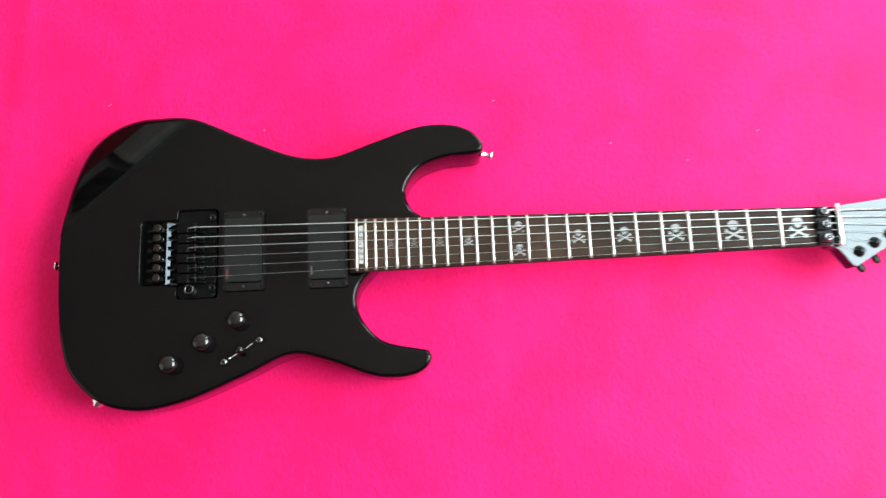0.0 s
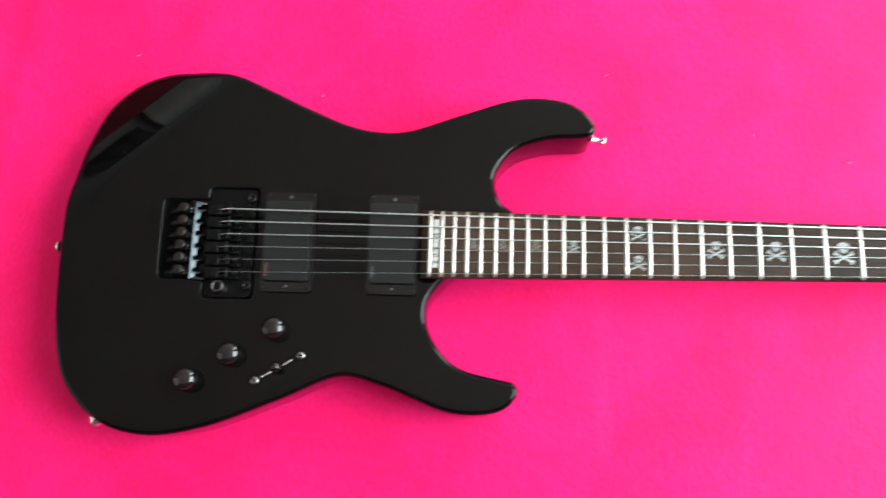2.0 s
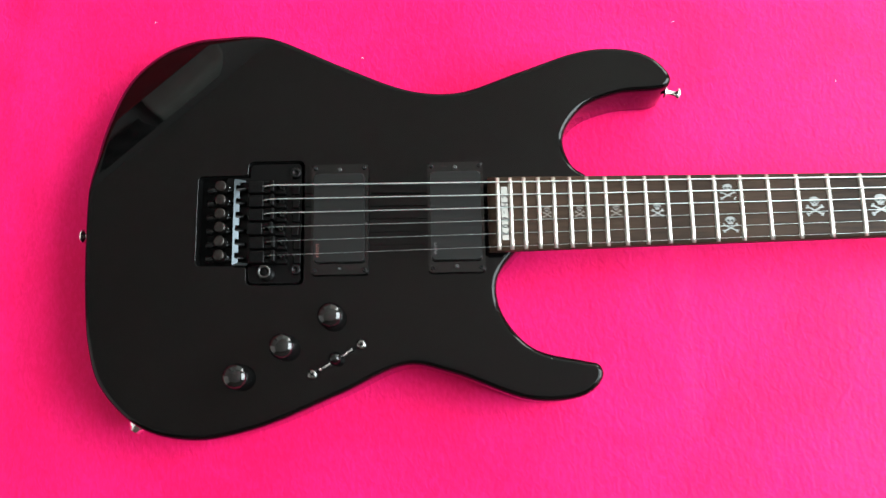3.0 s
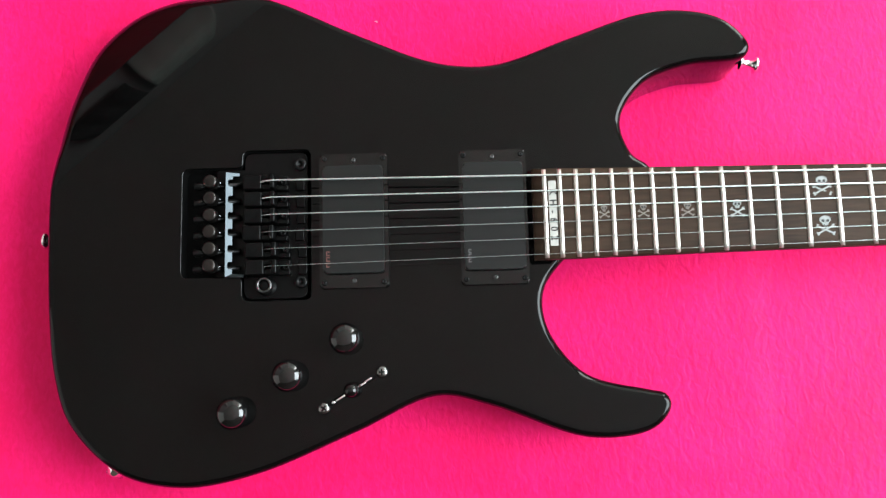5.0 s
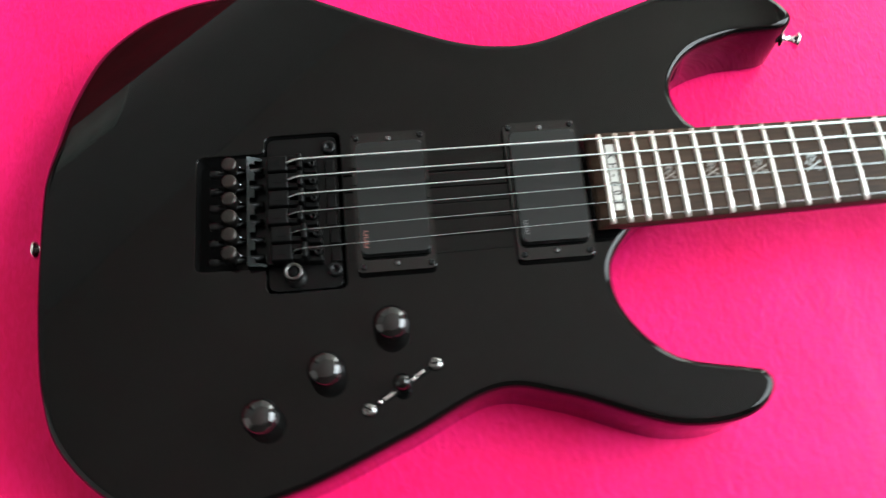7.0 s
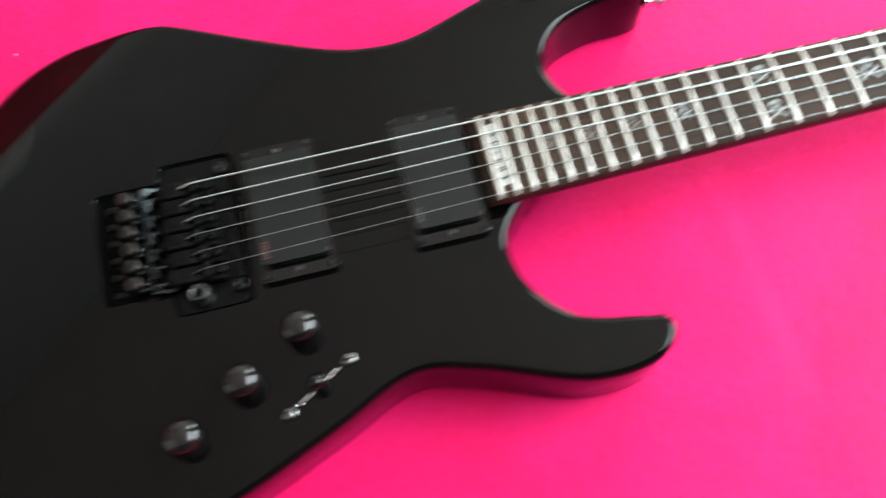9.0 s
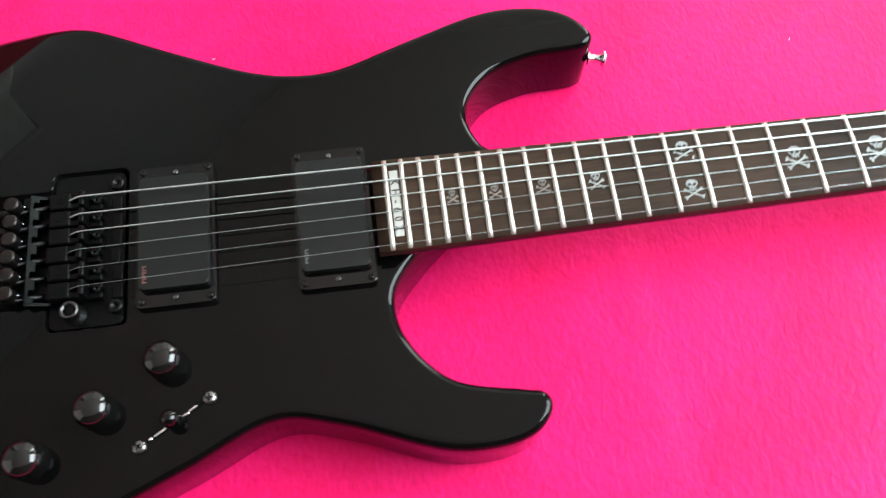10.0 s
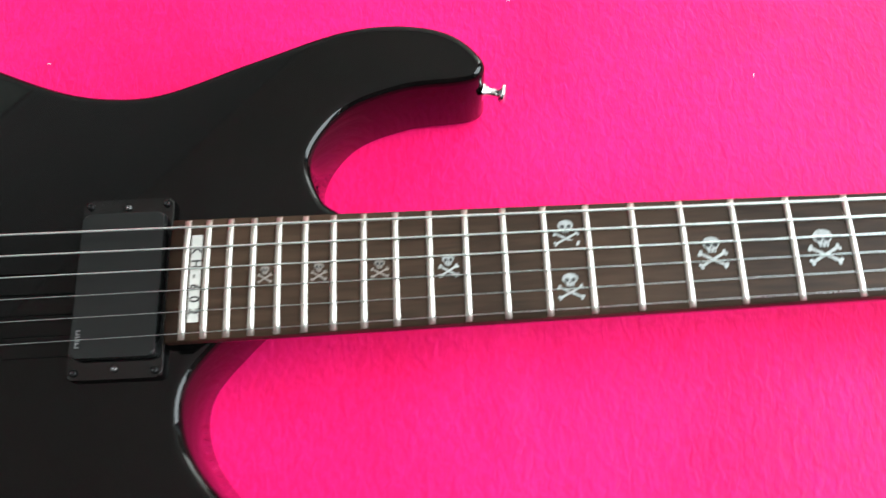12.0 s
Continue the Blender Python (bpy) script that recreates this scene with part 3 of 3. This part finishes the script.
def string_at(i, x):
    """Centre of string i (0 is the thickest) above the board or body."""
    t = x / SCALE
    y = (0.0258 - 0.01080 * i) * (1 - t) + (0.0182 - 0.00736 * i) * t
    z = board_z(x) + 0.0017 + 0.0002 * (1 - t)
    return Vector((x, y, z))


# where each string breaks over its saddle
CREST_X = (-0.0085, -0.0083, -0.0080, -0.0088, -0.0071, -0.0069)
for i in range(6):
    crest = string_at(i, CREST_X[i])
    run = [crest + Vector((dx, 0, dz)) for dx, dz in ((-0.0090, -0.0048), (-0.0062, -0.0027), (-0.0034, -0.0011), (-0.0012, -0.0002), (0, 0))]
    run += [string_at(i, x) for x in (0.02, 0.1, 0.2, 0.3, 0.4, 0.5, 0.6, SCALE)]
    end = string_at(i, SCALE)
    run.append(end + Vector((0.016, -0.0002 * (2.5 - i), -0.0035)))
    post = Vector((0.6978 + 0.0204 * (5 - i), -0.0265 + 0.0100 * (5 - i), 0.0))
    post.z = board_z(0.66) - 0.0055 - (post.x - 0.664) * math.tan(radians(12)) + 0.003
    run.append(post)
    part("string", wire(run, GAUGES[i] / 2000), STEEL if i < 3 else PLAIN_STEEL, guitar, "wound steel string" if i < 3 else "plain steel string")


# ---- pickups
def make_pickup(x0, x1, mat_logo, size, name_label):
    cx, cy, high = (x0 + x1) / 2, 0.0007, 0.0044
    ring = slab(rounded([(x0, cy - 0.0430), (x1, cy - 0.0430), (x1, cy + 0.0430), (x0, cy + 0.0430)], 0.0024), TOP - 0.0005, TOP + high, 0.0013, 3)
    pickup = part("pickup", ring, RING, guitar, name_label, flat_z=True)
    w = 0.0190
    cover = slab(rounded([(cx - w, cy - 0.0342), (cx + w, cy - 0.0342), (cx + w, cy + 0.0342), (cx - w, cy + 0.0342)], 0.0026), TOP, TOP + 0.0092, 0.0012, 3)
    part("cover", cover, PLASTIC, pickup, "charcoal satin plastic cover", flat_z=True)
    head = lathe([(0.0016, 0), (0.0016, 0.0006), (0.0011, 0.0011), (0.0005, 0.0011), (0.0004, 0.0005), (0, 0.0005)], 14)
    small = part("screw", head, DARK_STEEL, pickup, loc=(cx, cy + 0.0386, TOP + high))
    linked("screw", small.data, pickup, (cx, cy - 0.0386, TOP + high))
    cap = part("screw", lathe([(0.0017, 0), (0.0017, 0.0008), (0.0012, 0.0013), (0.0006, 0.0013), (0.0004, 0.0006), (0, 0.0006)], 12), BLACK_METAL, pickup, loc=(x0 + 0.0032, cy + 0.0398, TOP + high))
    for sx, sy in ((x1 - 0.0032, 0.0398), (x0 + 0.0032, -0.0398), (x1 - 0.0032, -0.0398)):
        linked("screw", cap.data, pickup, (sx, cy + sy, TOP + high))
    # a small mark, as plain blocks
    mark = bmesh.new()
    for k in range(3):
        y = 0.0042 * (1 - k)
        box(-0.0013, 0.0013, y - 0.0017, y - 0.0009, -0.0001, 0.0001, bm=mark)
        box(-0.0013, 0.0013, y + 0.0009, y + 0.0017, -0.0001, 0.0001, bm=mark)
        box(-0.0013, -0.0006, y - 0.0008, y + 0.0008, -0.0001, 0.0001, bm=mark)
    bmesh.ops.scale(mark, vec=(size, size, 1), verts=mark.verts)
    part("mark", mark, mat_logo, pickup, loc=(cx - w + 0.0032, cy - 0.0255, TOP + 0.0093), smooth=False)
    return pickup


make_pickup(0.0201, 0.0636, RED_PRINT, 0.86, "black humbucking pickup with a faded red mark")
make_pickup(0.1088, 0.1516, PALE_PRINT, 0.70, "black humbucking pickup with a pale grey mark")


# ---- tremolo bridge in its recess
SHIFT = (0.0005, -0.0009)      # where the bridge sits in its recess


def make_bridge():
    base = slab(rounded([(-0.0290, -0.0462), (0.0110, -0.0462), (0.0110, 0.0476), (-0.0290, 0.0476)], 0.004), TOP - 0.0045, TOP - 0.0018, 0.0006)
    joined(base, slab(rounded([(-0.0470, -0.0320), (-0.0288, -0.0320), (-0.0288, 0.0372), (-0.0470, 0.0372)], 0.001), TOP - 0.0045, TOP - 0.002))
    bridge = part("tremolo_bridge", base, SADDLE_BLACK, guitar, "black locking tremolo bridge set in a recess", flat_z=True)
    # pivot posts with a slot for a key
    post = part("pivot_post", lathe([(0.0041, -0.004), (0.0041, 0.0016), (0.0036, 0.0024), (0.0016, 0.0024), (0.0015, 0.0006), (0, 0.0006)], 20),
                BLACK_METAL, bridge, loc=(0.0066, 0.0397, TOP - 0.0012))
    linked("pivot_post", post.data, bridge, (0.0072, -0.0363, TOP - 0.0012))
    # saddles: a clamp block with its slot, two prongs up to the crest, a forked foot with its bolt, a block in front
    for i in range(6):
        x, y, zs = CREST_X[i] - SHIFT[0], string_at(i, CREST_X[i]).y - SHIFT[1], string_at(i, CREST_X[i]).z - TOP
        for name, x0, x1, y0, y1, z1, soft in (("saddle", -0.0190, -0.0072, -0.0048, 0.0048, zs - 0.0034, 0.0010),
                                               ("saddle_prong", -0.0074, -0.0018, -0.0047, -0.0014, zs - 0.0040, 0.0007),
                                               ("saddle_prong", -0.0074, -0.0018, 0.0014, 0.0047, zs - 0.0040, 0.0007),
                                               ("saddle_crest", -0.0022, 0.0012, -0.0046, 0.0046, zs - 0.0008, 0.0011),
                                               ("saddle_foot", 0.0010, 0.0085, -0.0046, -0.0013, zs - 0.0085, 0.0006),
                                               ("saddle_foot", 0.0010, 0.0085, 0.0013, 0.0046, zs - 0.0085, 0.0006),
                                               ("front_block", 0.0128, 0.0186, -0.0043, 0.0043, zs - 0.0122, 0.0007)):
            part(name, box(x0, x1, y0, y1, -0.003, z1, soft, 3 if name == "saddle_crest" else 2), SADDLE_BLACK, bridge, loc=(x, y, TOP), flat_z=True)
        # a dark plate on top stands for the shaded clamp slot
        bore = slab(rounded([(-0.0150, -0.0016), (-0.0112, -0.0016), (-0.0112, 0.0016), (-0.0150, 0.0016)], 0.0004, 2), zs - 0.0042, zs - 0.0031)
        part("clamp_slot_shade", bore, CAVITY_BLACK, bridge, "dark plate on the clamp block for the shade in its slot", loc=(x, y, TOP), smooth=False)
        bolt = lathe([(0.0021, 0), (0.0021, 0.0026), (0.0016, 0.0032), (0.0011, 0.0032), (0.0009, 0.0016), (0, 0.0016)], 14)
        part("saddle_bolt", bolt, SADDLE_BLACK, bridge, loc=(x + 0.0060, y, TOP + zs - 0.0094))
    # the notched rail behind the saddles: its face leans towards the window
    teeth = [0.0276 - 0.0106 * i for i in range(6)]
    edge = [(-0.0395, -0.0329), (-0.0395, 0.0343), (-0.0318, 0.0343), (-0.0318, 0.0325), (-0.0356, 0.0320)]
    for y in teeth:
        edge += [(-0.0356, y + 0.0023), (-0.0374, y + 0.0024), (-0.0382, y + 0.0014), (-0.0382, y - 0.0014), (-0.0374, y - 0.0024), (-0.0356, y - 0.0023)]
    edge += [(-0.0356, -0.0306), (-0.0262, -0.0314), (-0.0262, -0.0329)]
    bm = slab(edge, TOP - 0.002, TOP + 0.0062)
    for v in bm.verts:
        if v.co.z > TOP:
            v.co.z = TOP + max(0.0014, 0.0060 - (v.co.x + 0.0395) * math.tan(radians(29)))
    part("lever_rail", bm, BLACK_CHROME, bridge, "polished notched rail that catches the window light", smooth=False)
    # fine tuners with their long lock bolts, and a bright pin before each
    knob = None
    for i in range(6):
        y = 0.0278 - 0.01072 * i
        if knob is None:
            bm = lathe([(0.0016, -0.012), (0.0016, 0.0), (0.0036, 0.0), (0.0043, 0.0008), (0.0043, 0.0068), (0.0039, 0.0076), (0.0030, 0.0079), (0, 0.0080)], 22)
            knob = part("fine_tuner", bm, FINE_KNOB, bridge, loc=(-0.0486, y, TOP + 0.0030))
            arm = lathe([(0.0, -0.0130), (0.0022, -0.0130), (0.0026, -0.0124), (0.0026, -0.0082), (0.0017, -0.0076), (0.0017, 0.0170), (0, 0.0170)], 14)
            bmesh.ops.rotate(arm, cent=(0, 0, 0), matrix=Matrix.Rotation(radians(86), 3, "Y"), verts=arm.verts)
            lock = part("string_lock_bolt", arm, BLACK_METAL, bridge, loc=(-0.0478, y - 0.0012, TOP + 0.0005))
            pin = part("lever_pin", lathe([(0.0010, -0.0022), (0.0010, 0.0050), (0.0008, 0.0058), (0.0004, 0.0061), (0, 0.0062)], 12), SMOKED, bridge, loc=(-0.0434, y - 0.0003, TOP))
        else:
            linked("fine_tuner", knob.data, bridge, (-0.0486, y, TOP + 0.0030))
            linked("string_lock_bolt", lock.data, bridge, (-0.0478, y - 0.0012, TOP + 0.0005))
            linked("lever_pin", pin.data, bridge, (-0.0434, y - 0.0003, TOP))
    # the socket of the missing arm, with a knurled collar
    bm = lathe([(0.0060, -0.004), (0.0060, 0.002), (0.0052, 0.0026), (0.0052, 0.0040), (0.0048, 0.0044), (0.0048, 0.0052), (0.0051, 0.0056), (0.0051, 0.0092), (0.0046, 0.0098), (0.0035, 0.0098), (0.0033, 0.001), (0, 0.001)], 24)
    part("arm_socket", bm, DARK_STEEL, bridge, "empty smoked metal arm socket", loc=(-0.0146, -0.0388, TOP - 0.001))
    # a dark plug stands for the shade down the bore
    part("socket_bore_shade", lathe([(0.0034, 0.0), (0.0034, 0.0008), (0, 0.0008)], 18), CAVITY_BLACK, bridge, "dark disc in the arm socket for the shade of its bore", loc=(-0.0146, -0.0388, TOP + 0.0070))
    bridge.location = (*SHIFT, 0)
    return bridge


make_bridge()

# ---- knobs
first = None
for x, y in ((0.0362, -0.0740), (0.0012, -0.0958), (-0.0322, -0.1172)):
    if first is None:
        bm = lathe([(0.0096, 0.0003), (0.0098, 0.0010), (0.0097, 0.0100), (0.0096, 0.0118), (0.0093, 0.0134), (0.0087, 0.0148), (0.0077, 0.0160), (0.0062, 0.0170), (0.0044, 0.0177), (0.0022, 0.0181), (0, 0.0182)], 40)
        first = part("volume_knob", bm, KNOB, guitar, "domed black control knob", loc=(x, y, TOP))
    else:
        linked("volume_knob", first.data, guitar, (x, y, TOP), "domed black control knob")

# ---- blade switch
SW_A, SW_B = Vector((0.0217, -0.1161)), Vector((0.0578, -0.0948))
along = math.degrees(math.atan2(SW_B.y - SW_A.y, SW_B.x - SW_A.x))
mid = (SW_A + SW_B) / 2
# a dark plate on the body stands for the switch's shaded slot
bm = slab(rounded([(-0.0165, -0.0016), (0.0165, -0.0016), (0.0165, 0.0016), (-0.0165, 0.0016)], 0.0014), -0.001, 0.0003)
switch = part("selector_switch", bm, CAVITY_BLACK, guitar, "three-way blade switch with chrome screws", loc=(mid.x, mid.y, TOP), smooth=False)
switch.rotation_euler = (0, 0, radians(along))
# bright metal of the switch frame that shows in the slot
for x0, x1, y in ((0.0042, 0.0088, -0.0001), (0.0085, 0.0138, 0.0004), (-0.0122, -0.0046, -0.0001)):
    part("slot_metal", box(x0, x1, y - 0.0007, y + 0.0007, 0.0002, 0.0009, 0.0003), CHROME, switch, "bright steel showing in the slot")
part("slot_rivet", lathe([(0.0013, 0), (0.0013, 0.0006), (0.0007, 0.0012), (0, 0.0013)], 12), CHROME, switch, loc=(-0.0141, 0, 0.0002))
bm = lathe([(0.0020, 0), (0.0020, 0.003), (0.0040, 0.0045), (0.0049, 0.0080), (0.0046, 0.0112), (0.0030, 0.0138), (0, 0.0146)], 22)
part("switch_tip", bm, RING, switch, "small black plastic tip")
# cross-slotted screws
gap = (SW_B - SW_A).length / 2
screw = part("screw", lathe([(0.0038, 0), (0.0038, 0.0007), (0.0029, 0.0016), (0.0014, 0.0020), (0, 0.0020)], 20), SCREW_STEEL, switch, loc=(-gap, 0, 0))
# a dark cross on each head, drawn as the shade in its slot
cross = box(-0.0019, 0.0019, -0.0004, 0.0004, 0.0012, 0.00215)
joined(cross, box(-0.0004, 0.0004, -0.0019, 0.0019, 0.0012, 0.00217))
slot = part("screw_slot_shade", cross, CAVITY_BLACK, switch, "dark cross on the screw head for the shade in its slot", loc=(-gap, 0, 0), smooth=False)
slot.rotation_euler = (0, 0, radians(25))
linked("screw", screw.data, switch, (gap, 0, 0))
linked("screw_slot_shade", slot.data, switch, (gap, 0, 0), turn=60)


# ---- strap buttons and jack
def make_button(x, y, z, turn, name_label):
    bm = lathe([(0.0058, 0), (0.0052, 0.0012), (0.0030, 0.0030), (0.0028, 0.0080), (0.0050, 0.0100), (0.0066, 0.0108), (0.0066, 0.0120), (0.0050, 0.0132), (0.0018, 0.0134), (0.0012, 0.0122), (0, 0.0122)], 24)
    bmesh.ops.rotate(bm, cent=(0, 0, 0), matrix=Matrix.Rotation(radians(90), 3, "Y"), verts=bm.verts)
    bmesh.ops.scale(bm, vec=(0.9, 0.85, 0.85), verts=bm.verts)
    ob = part("strap_button", bm, CHROME, guitar, name_label, loc=(x, y, z))
    ob.rotation_euler = (0, 0, radians(turn))
    return ob


make_button(0.3022, 0.1067, 0.0205, -12, "chrome strap button on the upper horn")
make_button(-0.1547, -0.0028, 0.0190, 180, "chrome strap button on the body's end")
bm = lathe([(0.0075, -0.001), (0.0075, 0.0015), (0.0058, 0.0028), (0.0055, 0.0055), (0.0042, 0.0058), (0.0040, -0.004), (0, -0.004)], 24)
bmesh.ops.rotate(bm, cent=(0, 0, 0), matrix=Matrix.Rotation(radians(90), 3, "Y"), verts=bm.verts)
jack = part("output_jack", bm, CHROME, guitar, "chrome output jack in the body's edge", loc=(-0.1121, -0.1498, 0.0205))
jack.rotation_euler = (0, 0, radians(242))

# ---- locking nut, headstock and tuners
NUT_Z = board_z(SCALE)
bm = box(SCALE, SCALE + 0.016, -0.0213, 0.0213, NUT_Z - 0.006, NUT_Z + 0.0008, 0.0006)
nut = part("locking_nut", bm, BLACK_METAL, guitar, "black locking nut with three clamps", flat_z=True)
clamp = None
for y in (0.0142, 0.0, -0.0142):
    if clamp is None:
        bm = box(SCALE + 0.0008, SCALE + 0.0152, -0.0058, 0.0058, NUT_Z + 0.0008, NUT_Z + 0.0062, 0.0014)
        clamp = part("clamp", bm, BLACK_METAL, nut, loc=(0, y, 0), flat_z=True)
        bm = lathe([(0.0042, 0), (0.0042, 0.003), (0.0036, 0.0038), (0.0024, 0.0038), (0.0022, 0.001), (0, 0.001)], 18)
        bolt = part("clamp_bolt", bm, SMOKED, nut, loc=(SCALE + 0.0085, y, NUT_Z + 0.0062))
    else:
        linked("clamp", clamp.data, nut, (0, y, 0))
        linked("clamp_bolt", bolt.data, nut, (SCALE + 0.0085, y, NUT_Z + 0.0062))

HEAD = pose(SCALE + 0.0155, 0, board_z(0.66) - 0.0055, 0, 12, 0)
outline = [(0.0, -0.0212), (0.010, -0.0225), (0.0275, -0.0440), (0.060, -0.0265), (0.170, 0.028), (0.200, 0.060), (0.150, 0.047), (0.066, 0.0315), (0.012, 0.0232), (0.0, 0.0212)]
bm = slab(rounded(outline, 0.0035), -0.0145, 0.0, 0.0008)
bmesh.ops.transform(bm, matrix=HEAD, verts=bm.verts)
headstock = part("headstock", bm, LIT_HEAD_LACQUER, guitar, "glossy black pointed headstock", smooth=False)
bm = lathe([(0.0, -0.0225), (0.0028, -0.0225), (0.0034, -0.0215), (0.0034, 0.0225), (0.0028, 0.0235), (0, 0.0235)], 16)
bmesh.ops.rotate(bm, cent=(0, 0, 0), matrix=Matrix.Rotation(radians(90), 3, "X"), verts=bm.verts)
joined(bm, box(-0.003, 0.003, -0.0215, -0.0165, -0.004, 0.0, 0.0005))
joined(bm, box(-0.003, 0.003, 0.0165, 0.0215, -0.004, 0.0, 0.0005))
bmesh.ops.transform(bm, matrix=HEAD @ pose(0.0115, 0.0025, 0.0042), verts=bm.verts)
part("string_retainer", bm, CHROME, guitar, "polished string retainer bar")

tuner = None
for k in range(6):
    m = HEAD @ pose(0.0350 + 0.0208 * k, -0.0265 + 0.0100 * k, 0)
    if tuner is None:
        bm = lathe([(0.0062, 0), (0.0062, 0.0012), (0.0045, 0.0026), (0.0032, 0.0030), (0.0030, 0.0062), (0.0022, 0.0066), (0, 0.0066)], 20)
        tuner = part("tuning_machine", bm, BLACK_METAL, guitar, "black sealed tuning machine")
        bm = box(-0.0070, 0.0070, -0.0090, 0.0070, -0.0235, -0.0147, 0.0018)
        gear = part("gear_housing", bm, BLACK_METAL, tuner)
        bm = lathe([(0.0018, 0), (0.0018, 0.006), (0.0026, 0.0065), (0.0052, 0.0085), (0.0062, 0.0120), (0.0054, 0.0165), (0.0026, 0.0186), (0, 0.0188)], 18)
        bmesh.ops.scale(bm, vec=(0.8, 0.5, 0.95), verts=bm.verts)
        bmesh.ops.rotate(bm, cent=(0, 0, 0), matrix=Matrix.Rotation(radians(90), 3, "X"), verts=bm.verts)
        bmesh.ops.translate(bm, vec=(0, -0.0085, -0.0192), verts=bm.verts)
        button = part("tuner_button", bm, BLACK_METAL, tuner)
        tuner.matrix_basis = m @ pose(0, 0, 0, 0, 0, 48)
    else:
        other = linked("tuning_machine", tuner.data, guitar, label="black sealed tuning machine")
        other.matrix_basis = m @ pose(0, 0, 0, 0, 0, 48)
        linked("gear_housing", gear.data, other)
        linked("tuner_button", button.data, other)

# ---------------------------------------------------------------- lint on the cloth
speck = None
for x, y, turn in ((0.321, 0.182, 20), (0.629, 0.134, 75), (0.5425, 0.1006, 140), (-0.126, 0.1923, 50), (0.0535, 0.155, 10), (0.4547, 0.1244, 95)):
    if speck is None:
        bm = wire([(-0.0009, 0, 0), (-0.0003, 0.0003, 0.0002), (0.0003, 0.0002, 0.0003), (0.0009, -0.0003, 0)], 0.00020, 6)
        speck = part("lint_speck", bm, LINT, None, loc=(x, y, BED + 0.0004))
        speck.rotation_euler = (0, 0, radians(turn))
        tagged(speck, "tiny white lint speck on pink cloth", "lint", "lint on the cloth")
    else:
        copy_thing(speck, pose(x, y, BED + 0.0004, 0, 0, turn))
